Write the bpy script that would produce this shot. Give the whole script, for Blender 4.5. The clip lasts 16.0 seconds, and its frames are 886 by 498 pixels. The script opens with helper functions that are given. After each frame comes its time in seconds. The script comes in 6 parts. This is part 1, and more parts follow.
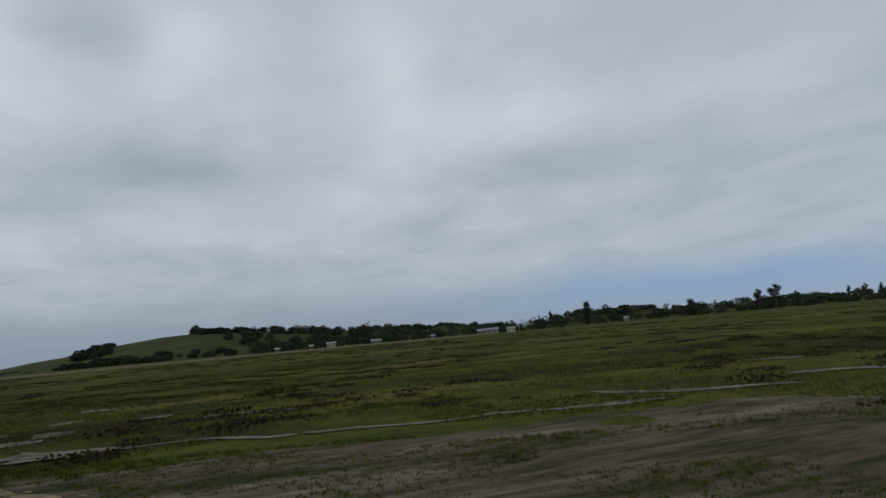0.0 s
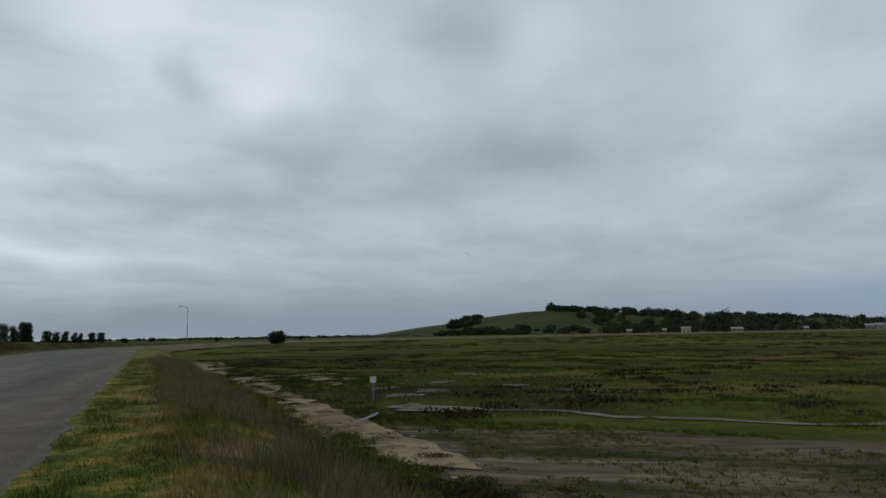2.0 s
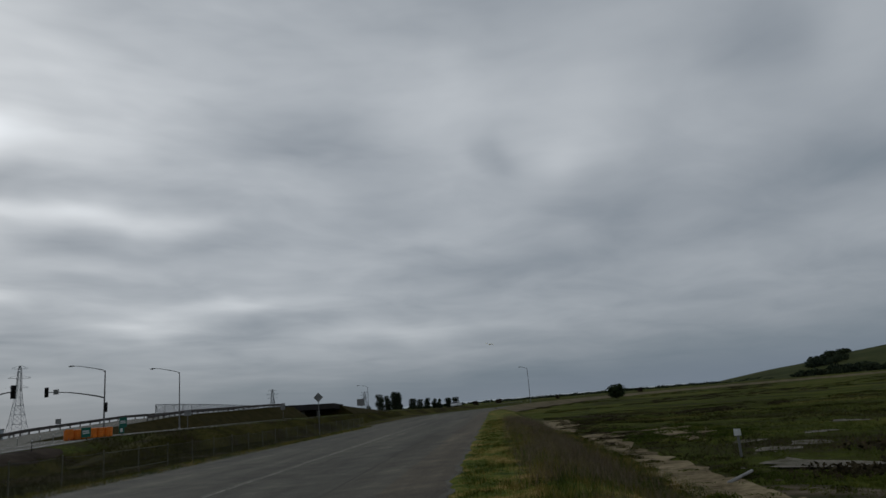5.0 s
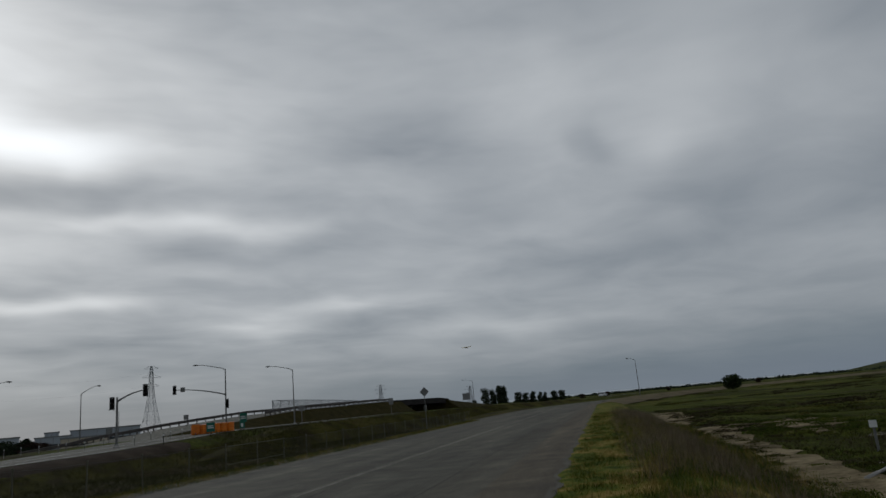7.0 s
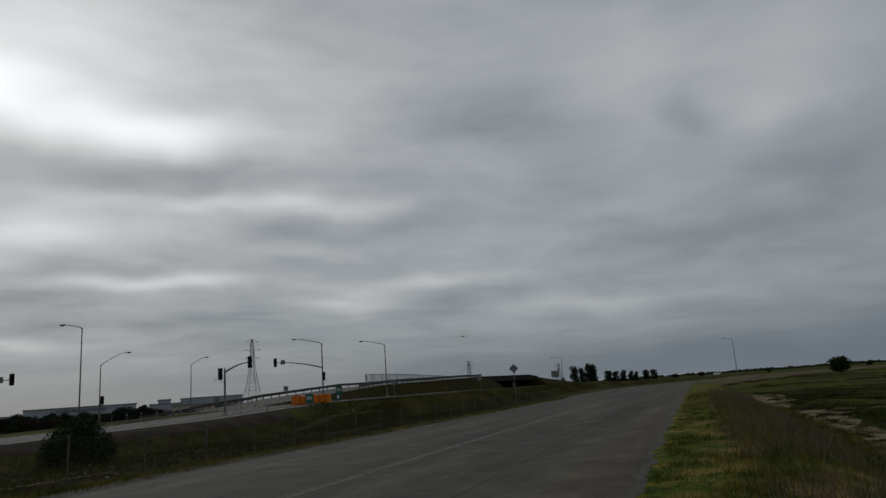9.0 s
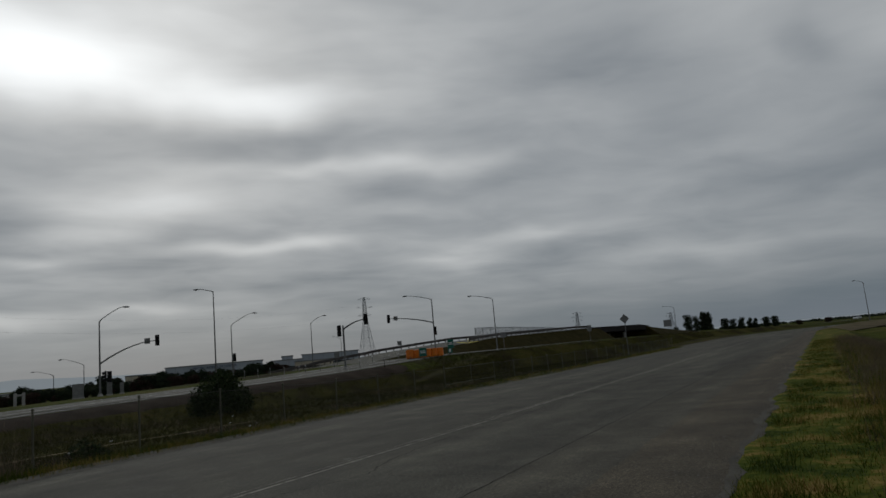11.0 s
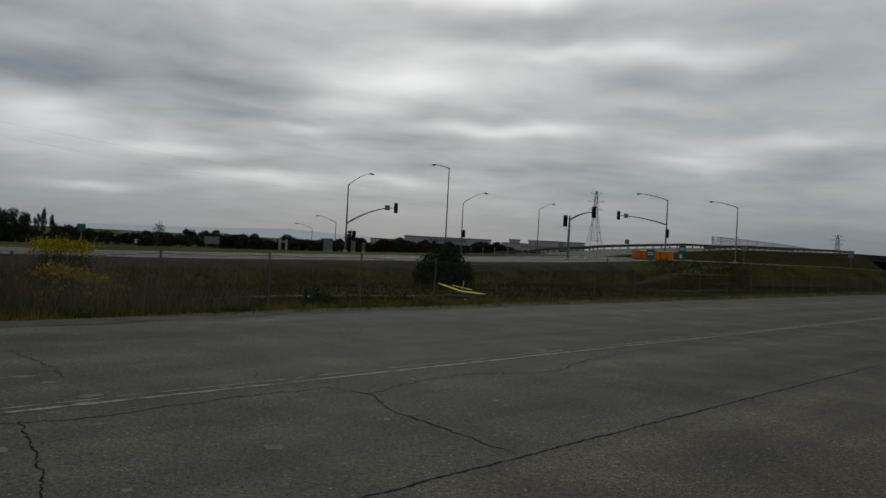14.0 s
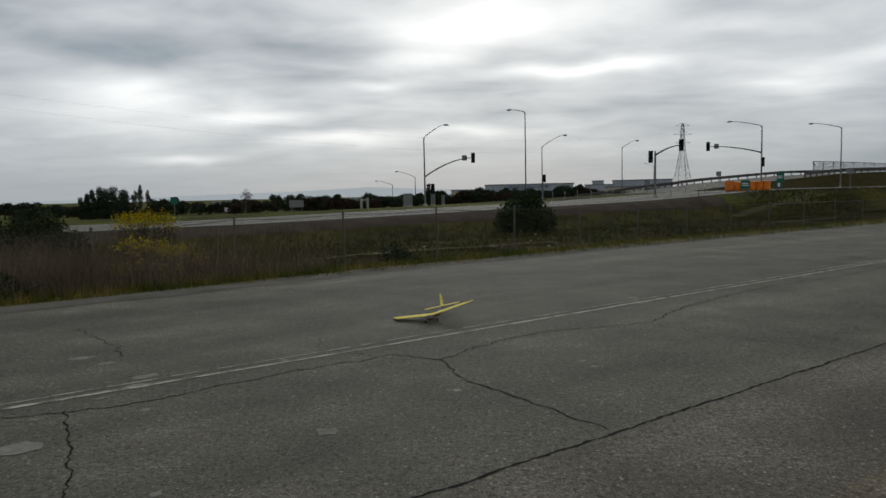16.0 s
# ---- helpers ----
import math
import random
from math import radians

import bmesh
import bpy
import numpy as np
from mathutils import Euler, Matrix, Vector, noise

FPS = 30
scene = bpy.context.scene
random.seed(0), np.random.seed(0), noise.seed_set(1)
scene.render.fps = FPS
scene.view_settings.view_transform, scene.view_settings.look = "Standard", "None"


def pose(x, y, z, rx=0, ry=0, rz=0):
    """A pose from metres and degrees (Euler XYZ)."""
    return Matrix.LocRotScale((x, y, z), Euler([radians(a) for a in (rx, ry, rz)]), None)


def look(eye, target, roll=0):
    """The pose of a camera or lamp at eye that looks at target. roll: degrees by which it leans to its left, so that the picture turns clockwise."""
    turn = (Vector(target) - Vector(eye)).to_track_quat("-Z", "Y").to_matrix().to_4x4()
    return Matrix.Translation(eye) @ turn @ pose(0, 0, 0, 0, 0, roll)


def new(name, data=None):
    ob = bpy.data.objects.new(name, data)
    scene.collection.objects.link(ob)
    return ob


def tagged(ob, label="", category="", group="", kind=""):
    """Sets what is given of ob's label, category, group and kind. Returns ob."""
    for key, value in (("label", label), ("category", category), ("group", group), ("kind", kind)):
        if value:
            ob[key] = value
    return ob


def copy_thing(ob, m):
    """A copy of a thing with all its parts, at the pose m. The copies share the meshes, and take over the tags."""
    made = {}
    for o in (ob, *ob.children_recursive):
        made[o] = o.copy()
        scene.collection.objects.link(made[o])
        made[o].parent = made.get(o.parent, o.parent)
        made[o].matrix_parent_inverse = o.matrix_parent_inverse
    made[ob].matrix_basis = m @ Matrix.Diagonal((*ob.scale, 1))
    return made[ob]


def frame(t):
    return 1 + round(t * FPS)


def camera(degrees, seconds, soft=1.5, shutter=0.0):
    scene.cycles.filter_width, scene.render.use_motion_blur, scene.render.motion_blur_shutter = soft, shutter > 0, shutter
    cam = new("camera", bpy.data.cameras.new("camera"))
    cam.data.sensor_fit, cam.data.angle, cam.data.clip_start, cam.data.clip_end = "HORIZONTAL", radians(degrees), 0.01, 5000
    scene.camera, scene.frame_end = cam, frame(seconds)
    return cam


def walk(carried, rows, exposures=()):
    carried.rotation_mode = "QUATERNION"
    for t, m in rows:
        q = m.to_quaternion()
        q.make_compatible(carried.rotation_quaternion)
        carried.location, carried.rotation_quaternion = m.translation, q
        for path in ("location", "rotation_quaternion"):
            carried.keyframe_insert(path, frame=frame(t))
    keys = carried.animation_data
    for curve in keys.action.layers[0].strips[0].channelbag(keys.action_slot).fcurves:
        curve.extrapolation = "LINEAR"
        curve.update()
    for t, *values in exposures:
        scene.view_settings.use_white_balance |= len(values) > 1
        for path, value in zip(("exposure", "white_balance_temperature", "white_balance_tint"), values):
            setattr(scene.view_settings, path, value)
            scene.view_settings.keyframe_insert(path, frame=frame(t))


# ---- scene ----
# camera: seconds, x, y, z, heading, pitch, roll
cam = camera(65.96, 16.0, soft=1.5, shutter=0.15)
ROWS = [
    (0.0, -0.11, -1.53, 1.63, 107.25, 7.15, -4.98), (0.5, -0.11, -1.55, 1.63, 99.56, 7.77, -3.78),
    (1.0, -0.10, -1.62, 1.63, 92.64, 6.72, -3.82), (1.5, -0.09, -1.67, 1.62, 84.36, 5.40, -3.34),
    (2.0, -0.13, -1.61, 1.63, 78.03, 7.08, -0.98), (2.5, -0.13, -1.50, 1.68, 74.49, 8.83, 0.34),
    (3.0, -0.15, -1.46, 1.69, 65.19, 12.54, 1.55), (3.5, -0.20, -1.34, 1.71, 60.66, 14.24, -0.36),
    (4.0, -0.16, -1.29, 1.72, 56.90, 14.48, -3.55), (6.3, 0.08, -1.11, 1.69, 46.81, 11.58, -3.48),
    (6.5, 0.10, -1.10, 1.69, 46.08, 12.25, -3.98), (7.0, 0.14, -1.09, 1.68, 43.02, 13.04, -5.38),
    (7.5, 0.11, -1.15, 1.68, 41.79, 12.45, -4.32), (8.0, -0.01, -1.22, 1.68, 39.73, 12.74, -4.53),
    (8.2, -0.09, -1.24, 1.68, 38.71, 12.62, -4.52), (10.3, -0.78, -1.85, 1.66, 30.51, 9.25, -4.04),
    (10.5, -0.85, -1.89, 1.66, 29.51, 8.66, -4.26), (11.0, -0.89, -1.90, 1.68, 26.35, 8.59, -5.12),
    (11.5, -0.83, -1.79, 1.71, 23.91, 7.72, -5.09), (12.0, -0.59, -1.59, 1.76, 18.67, 7.24, -3.92),
    (12.5, -0.46, -1.38, 1.72, 15.66, 6.54, -2.42), (13.0, -0.37, -1.07, 1.66, 11.59, 3.82, -0.51),
    (13.2, -0.34, -1.01, 1.65, 10.47, 2.38, 2.06), (13.5, -0.34, -0.96, 1.63, 8.17, 1.64, 3.35),
    (14.0, -0.23, -0.82, 1.61, 6.91, -0.25, 2.99), (14.5, -0.07, -0.64, 1.59, 3.76, -1.42, 4.14),
    (15.0, -0.03, -0.39, 1.55, 2.38, -4.33, 2.15), (15.5, -0.10, -0.18, 1.58, -1.92, -3.59, 0.88),
    (16.0, 0.00, 0.01, 1.58, 0.00, -4.55, -1.24)]
PATH = [(t, pose(x, y, z, 90 + p, 0, -h) @ pose(0, 0, 0, 0, 0, r)) for t, x, y, z, h, p, r in ROWS]
EXPOSURES = [(0.0, -0.05, 6100, 8), (2.5, -0.1, 6100, 8), (3.0, -0.32, 6100, 8), (4.0, -0.62, 6120, 8), (6.5, -0.68, 6200, 8), (8.0, -0.88, 6280, 8), (10.3, -0.9, 6320, 7.5), (11.0, -0.95, 6350, 7.5),
             (12.5, -1.05, 6380, 7.5), (13.2, -0.98, 6400, 7.5), (14.0, -0.6, 6420, 8), (15.0, -0.12, 6440, 8), (16.0, 0.0, 6450, 8)]
walk(cam, PATH, EXPOSURES)

# ---- sky and sun ----
world = bpy.data.worlds.new("overcast_sky")
scene.world = world
world.use_nodes = True
WT = world.node_tree
WT.nodes.clear()


class Net:
    """Short forms for building node trees."""

    def __init__(self, tree):
        self.t = tree

    def node(self, kind, **inputs):
        n = self.t.nodes.new(kind)
        return n

    def put(self, sock, v):
        if isinstance(v, bpy.types.NodeSocket):
            self.t.links.new(v, sock)
        else:
            sock.default_value = v

    def math(self, op, a, b=0.0, c=None, clamp=False):
        n = self.t.nodes.new("ShaderNodeMath")
        n.operation, n.use_clamp = op, clamp
        self.put(n.inputs[0], a)
        self.put(n.inputs[1], b)
        if c is not None:
            self.put(n.inputs[2], c)
        return n.outputs[0]

    def vmath(self, op, a, b=(0, 0, 0)):
        n = self.t.nodes.new("ShaderNodeVectorMath")
        n.operation = op
        self.put(n.inputs[0], a)
        self.put(n.inputs[1], b)
        return n.outputs["Value"] if op in ("DOT_PRODUCT", "LENGTH") else n.outputs[0]

    def noise(self, vec, scale, detail=4.0, rough=0.5, distort=0.0):
        n = self.t.nodes.new("ShaderNodeTexNoise")
        self.put(n.inputs["Vector"], vec)
        n.inputs["Scale"].default_value = scale
        n.inputs["Detail"].default_value = detail
        n.inputs["Roughness"].default_value = rough
        n.inputs["Distortion"].default_value = distort
        return n.outputs[0]

    def ramp(self, fac, stops, interp="LINEAR"):
        n = self.t.nodes.new("ShaderNodeValToRGB")
        n.color_ramp.interpolation = interp
        e = n.color_ramp.elements
        while len(e) < len(stops):
            e.new(0.5)
        for el, (p, c) in zip(e, stops):
            el.position, el.color = p, (*c, 1.0)
        self.put(n.inputs[0], fac)
        return n.outputs[0]

    def mix(self, fac, a, b, blend="MIX"):
        n = self.t.nodes.new("ShaderNodeMix")
        n.data_type, n.blend_type = "RGBA", blend
        self.put(n.inputs["Factor"], fac)
        for s, v in ((n.inputs[6], a), (n.inputs[7], b)):
            self.put(s, v if isinstance(v, bpy.types.NodeSocket) else (*v, 1.0))
        return n.outputs[2]

    def mapping(self, vec, loc=(0, 0, 0), rot=(0, 0, 0), scale=(1, 1, 1)):
        n = self.t.nodes.new("ShaderNodeMapping")
        self.put(n.inputs[0], vec)
        n.inputs[1].default_value, n.inputs[2].default_value, n.inputs[3].default_value = loc, rot, scale
        return n.outputs[0]

    def split(self, vec):
        n = self.t.nodes.new("ShaderNodeSeparateXYZ")
        self.put(n.inputs[0], vec)
        return n.outputs

    def join(self, x, y, z):
        n = self.t.nodes.new("ShaderNodeCombineXYZ")
        for s, v in zip(n.inputs, (x, y, z)):
            self.put(s, v)
        return n.outputs[0]


SUN_AZ, SUN_EL = 4.0, 27.0


def build_sky():
    """An overcast sky: a Nishita sky under streaky cloud, brightest where the sun stands behind it."""
    w = Net(WT)
    d = w.vmath("NORMALIZE", w.node("ShaderNodeTexCoord").outputs["Generated"])
    x, y, z = w.split(d)
    sky = w.node("ShaderNodeTexSky")
    sky.sky_type, sky.sun_disc = "NISHITA", False
    sky.sun_elevation, sky.sun_rotation = radians(SUN_EL), radians(SUN_AZ)
    clear = w.mix(1.0, sky.outputs[0], (0.1, 0.1, 0.1), "MULTIPLY")
    # bearing and height in degrees, wavy so that no cloud has a clean edge
    warp = w.noise(d, 6.0, 2.0, 0.45)
    warp2 = w.noise(w.vmath("ADD", d, (5.2, 1.3, 8.1)), 7.0, 2.0, 0.45)
    az = w.math("MULTIPLY", w.math("ARCTAN2", x, y), 57.2958)
    el = w.math("MULTIPLY", w.math("ARCSINE", z), 57.2958)
    azw = w.math("ADD", az, w.math("MULTIPLY", w.math("SUBTRACT", warp, 0.5), 9.0))
    elw = w.math("ADD", el, w.math("MULTIPLY", w.math("SUBTRACT", warp2, 0.5), 2.6))
    # cloud layer seen in perspective, drawn out along one bearing
    over = w.math("ADD", w.math("MAXIMUM", z, 0.0), 0.10)
    plane = w.join(w.math("DIVIDE", x, over), w.math("DIVIDE", y, over), 0.0)
    streak = w.mapping(plane, rot=(0, 0, radians(10)), scale=(0.62, 1.0, 1.0))
    n1 = w.noise(streak, 0.75, 3.6, 0.5, 0.4)
    n2 = w.noise(w.mapping(plane, loc=(3, 7, 2), rot=(0, 0, radians(14)), scale=(0.75, 1.0, 1.0)), 2.1, 4.0, 0.52, 0.5)
    wisp = w.math("ADD", w.math("MULTIPLY", w.math("SUBTRACT", n1, 0.5), 0.36), w.math("MULTIPLY", w.math("SUBTRACT", n2, 0.5), 0.36))
    soft = w.math("MINIMUM", w.math("MULTIPLY", w.math("MAXIMUM", el, 0.0), 0.14), 1.0)
    toward = w.math("EXPONENT", w.math("MULTIPLY", w.math("POWER", w.math("DIVIDE", w.math("ABSOLUTE", az), 48.0), 2.0), -1.0))
    wisp = w.math("MULTIPLY", wisp, w.math("MULTIPLY_ADD", toward, 0.75, 0.6))
    bright = w.math("ADD", 0.455, w.math("MULTIPLY", wisp, soft))
    bands = w.noise(w.join(w.math("MULTIPLY", az, 0.085), w.math("MULTIPLY", w.math("MULTIPLY_ADD", w.math("SUBTRACT", warp2, 0.5), 0.8, el), 0.32), 2.0), 1.0, 3.0, 0.5, 0.2)
    bright = w.math("MULTIPLY_ADD", w.math("SUBTRACT", bands, 0.5), w.math("MULTIPLY", w.math("MULTIPLY_ADD", toward, 0.5, 0.04), soft), bright)
    for a, e, ra, re, amp in BROAD + SUNWARD + LOW_BANDS + ROADWARD + FIELDWARD:
        q = w.math("ADD", w.math("POWER", w.math("DIVIDE", w.math("ABSOLUTE", w.math("SUBTRACT", azw, a)), ra), 2.0),
                   w.math("POWER", w.math("DIVIDE", w.math("ABSOLUTE", w.math("SUBTRACT", elw, e)), re), 2.0))
        bright = w.math("MULTIPLY_ADD", w.math("EXPONENT", w.math("MULTIPLY", q, -0.75)), amp, bright)
    bright = w.math("MAXIMUM", bright, 0.13)
    grey = w.ramp(bright, [(0.0, (0.0, 0.0, 0.0)), (0.16, (0.133, 0.160, 0.190)), (0.30, (0.262, 0.307, 0.350)), (0.45, (0.428, 0.456, 0.490)), (1.0, (1.0, 1.0, 1.0))])
    grey = w.mix(1.0, grey, w.join(*[w.math("MAXIMUM", bright, 1.0)] * 3), "MULTIPLY")
    # the cover thins to blue low over the hills
    gap_az = w.math("DIVIDE", w.math("SUBTRACT", azw, 128.0), 20.0)
    gap_el = w.math("DIVIDE", w.math("SUBTRACT", elw, 2.2), 1.9)
    gap = w.math("EXPONENT", w.math("MULTIPLY", w.math("ADD", w.math("MULTIPLY", gap_az, gap_az), w.math("MULTIPLY", gap_el, gap_el)), -1.0))
    thin = w.mix(w.math("MULTIPLY", gap, 0.8), grey, (0.23, 0.36, 0.55))
    # bluish murk along the horizon away from the sun
    low_ = w.math("EXPONENT", w.math("MULTIPLY", w.math("POWER", w.math("DIVIDE", w.math("ABSOLUTE", el), 2.6), 2.0), -1.0))
    side = w.math("EXPONENT", w.math("MULTIPLY", w.math("POWER", w.math("DIVIDE", w.math("ABSOLUTE", w.math("SUBTRACT", az, 85.0)), 50.0), 2.0), -1.0))
    thin = w.mix(w.math("MULTIPLY", w.math("MULTIPLY", low_, w.math("MAXIMUM", side, 0.3)), 0.6), thin, (0.24, 0.29, 0.37))
    col = w.mix(0.95, clear, thin)
    bg = w.node("ShaderNodeBackground")
    WT.links.new(col, bg.inputs[0])
    bg.inputs[1].default_value = 1.0
    WT.links.new(bg.outputs[0], w.node("ShaderNodeOutputWorld").inputs[0])


# bearing, height, half-widths in degrees, brightness: wide swells of the cover
BROAD = [(-4, 14, 32, 16, 0.13), (0, 27, 19, 7, 0.7), (85, 26, 35, 9, 0.05), (120, 22, 25, 8, 0.05), (54, 25, 20, 7, 0.2),
         (40, 13, 22, 9, 0.12), (75, 1.2, 45, 2.6, -0.14), (40, 1, 20, 2.0, -0.08), (-18, 0.5, 40, 2.0, -0.08), (100, 12, 30, 8, 0.03)]
# breaks and dark rolls round the hidden sun
SUNWARD = [(-7.7, 23.5, 10.5, 2.6, 1.01), (10.5, 21.4, 9.0, 1.6, 0.72), (14.3, 24.1, 5.7, 2.2, -0.09), (5.3, 18.0, 5.2, 1.6, -0.11),
           (3.5, 13.2, 8.0, 1.3, 0.5), (-1.2, 11.3, 3.2, 0.7, 0.36), (16.4, 18.4, 11.9, 0.9, -0.12), (17.5, 15.8, 10.0, 0.6, 0.38),
           (18.5, 13.5, 13.0, 0.8, -0.07), (-11.5, 10.8, 8.5, 1.5, -0.15), (-24.1, 7.6, 5.2, 1.9, 0.41), (-23.1, 11.0, 11.0, 1.1, -0.12),
           (24.6, 12.1, 9.5, 0.9, 0.10), (19.0, 7.0, 9.5, 0.9, -0.09), (35.2, 22.1, 14.0, 2.6, -0.03)]
# thin bright bands low in the sky
LOW_BANDS = [(-5.9, 8.8, 3.3, 0.5, 0.29), (8.9, 9.7, 6.2, 0.5, 0.29), (-7.4, 4.5, 4.6, 0.6, 0.35), (-14.5, 6.4, 4.0, 0.45, 0.29), (-20.3, 3.3, 3.0, 0.35, 0.32),
             (2.8, 5.5, 2.4, 0.4, 0.29), (12.5, 9.7, 4.3, 0.5, 0.20), (26.2, 7.6, 4.6, 0.5, 0.23), (34.2, 9.0, 4.4, 0.55, 0.23), (47.6, 6.2, 5.2, 0.6, 0.19), (30.5, 8.7, 8.6, 0.6, 0.12)]
ROADWARD = [(40.5, 22.0, 6.5, 1.9, -0.13), (48.0, 17.8, 4.6, 1.8, -0.07), (56.7, 20.6, 1.5, 1.6, -0.16), (63.0, 18.9, 3.8, 1.6, 0.2),
            (66.6, 23.0, 5.7, 3.0, 0.11), (53.8, 26.3, 3.2, 2.4, 0.08), (28.5, 15.2, 3.8, 0.9, 0.15), (73.5, 13.9, 10.5, 2.6, -0.06), (50.0, 13.0, 9.0, 1.1, 0.06), (50.0, 10.5, 10.0, 0.8, -0.06)]
FIELDWARD = [(78.1, 25.2, 5.0, 2.6, -0.11), (86.2, 23.8, 4.6, 3.8, 0.13), (102.9, 20.6, 3.3, 6.0, 0.10), (83.4, 15.1, 7.1, 1.7, -0.09), (113.9, 17.8, 9.5, 2.1, 0.09),
             (113.5, 13.7, 8.6, 1.3, -0.09), (78.6, 9.1, 8.1, 2.1, 0.06), (134.1, 17.0, 11.9, 1.9, 0.07), (128.0, 11.5, 10.0, 1.2, -0.05)]
build_sky()
sun = new("sun", bpy.data.lights.new("sun", "SUN"))
sun.data.energy, sun.data.angle, sun.data.color = 0.6, radians(25), (1.0, 0.97, 0.92)
_h, _e = radians(SUN_AZ), radians(SUN_EL)
sun.matrix_world = look((0, 0, 60), (-math.sin(_h) * math.cos(_e), -math.cos(_h) * math.cos(_e), 60 - math.sin(_e)))

# ---- materials ----
def stuff_material(name, stops, scale=3.0, rough=0.85, metal=0.0, bump=0.2, fine=40.0, detail=6.0, island=0.0, obj=0.0, spec=0.3, stretch=(1, 1, 1), trans=0.0):
    """Colour from noise at two scales through a ramp, with fine relief; island and obj vary it from piece to piece."""
    m = bpy.data.materials.new(name)
    m.use_nodes = True
    t = m.node_tree
    b = t.nodes["Principled BSDF"]
    n = Net(t)
    co = n.mapping(n.node("ShaderNodeTexCoord").outputs["Object"], scale=stretch)
    big = n.noise(co, scale, detail, 0.55)
    small = n.noise(co, fine, 4.0, 0.6)
    f = n.math("ADD", n.math("MULTIPLY", big, 0.65), n.math("MULTIPLY", small, 0.35))
    f = n.math("MULTIPLY_ADD", n.math("SUBTRACT", f, 0.5), 2.0, 0.5)
    if island:
        r = n.node("ShaderNodeNewGeometry").outputs["Random Per Island"]
        f = n.math("ADD", f, n.math("MULTIPLY", n.math("SUBTRACT", r, 0.5), island))
    if obj:
        r = n.node("ShaderNodeObjectInfo").outputs["Random"]
        f = n.math("ADD", f, n.math("MULTIPLY", n.math("SUBTRACT", r, 0.5), obj))
    t.links.new(n.ramp(f, stops), b.inputs["Base Color"])
    b.inputs["Metallic"].default_value = metal
    b.inputs["Specular IOR Level"].default_value = spec
    n.put(b.inputs["Roughness"], n.math("ADD", rough - 0.08, n.math("MULTIPLY", small, 0.16), clamp=True))
    if bump:
        bp = n.node("ShaderNodeBump")
        bp.inputs["Strength"].default_value = bump
        bp.inputs["Distance"].default_value = 0.02
        t.links.new(small, bp.inputs["Height"])
        t.links.new(bp.outputs[0], b.inputs["Normal"])
    if trans:
        tr, mx = n.node("ShaderNodeBsdfTranslucent"), n.node("ShaderNodeMixShader")
        t.links.new(n.ramp(f, stops), tr.inputs[0])
        mx.inputs[0].default_value = trans
        t.links.new(b.outputs[0], mx.inputs[1])
        t.links.new(tr.outputs[0], mx.inputs[2])
        t.links.new(mx.outputs[0], t.nodes["Material Output"].inputs[0])
    return m


def plain_stops(c, spread=0.25):
    return [(0.2, tuple(v * (1 - spread) for v in c)), (0.8, tuple(v * (1 + spread) for v in c))]


def ground_material():
    """Rough pasture: green, olive and brown growth with bare soil between."""
    m = bpy.data.materials.new("pasture")
    m.use_nodes = True
    t = m.node_tree
    b = t.nodes["Principled BSDF"]
    n = Net(t)
    co = n.node("ShaderNodeTexCoord").outputs["Object"]
    a = n.noise(co, 0.022, 5.0, 0.55)
    c = n.noise(n.mapping(co, rot=(0, 0, radians(-35)), scale=(1, 0.45, 1)), 0.16, 6.0, 0.6)
    e = n.noise(co, 1.6, 5.0, 0.65)
    g = n.noise(co, 14.0, 3.0, 0.6)
    f = n.math("ADD", n.math("ADD", n.math("MULTIPLY", a, 0.25), n.math("MULTIPLY", c, 0.42)), n.math("ADD", n.math("MULTIPLY", e, 0.22), n.math("MULTIPLY", g, 0.11)))
    f = n.math("MULTIPLY_ADD", n.math("SUBTRACT", f, 0.5), 3.4, 0.5)
    col = n.ramp(f, [(0.05, (0.022, 0.018, 0.010)), (0.26, (0.040, 0.033, 0.015)), (0.42, (0.044, 0.050, 0.009)), (0.58, (0.064, 0.078, 0.010)), (0.76, (0.105, 0.090, 0.020)), (1.0, (0.150, 0.115, 0.055))])
    t.links.new(col, b.inputs["Base Color"])
    b.inputs["Roughness"].default_value = 0.95
    b.inputs["Specular IOR Level"].default_value = 0.03
    bp = n.node("ShaderNodeBump")
    bp.inputs["Strength"].default_value, bp.inputs["Distance"].default_value = 0.6, 0.12
    t.links.new(n.math("ADD", e, g), bp.inputs["Height"])
    t.links.new(bp.outputs[0], b.inputs["Normal"])
    return m


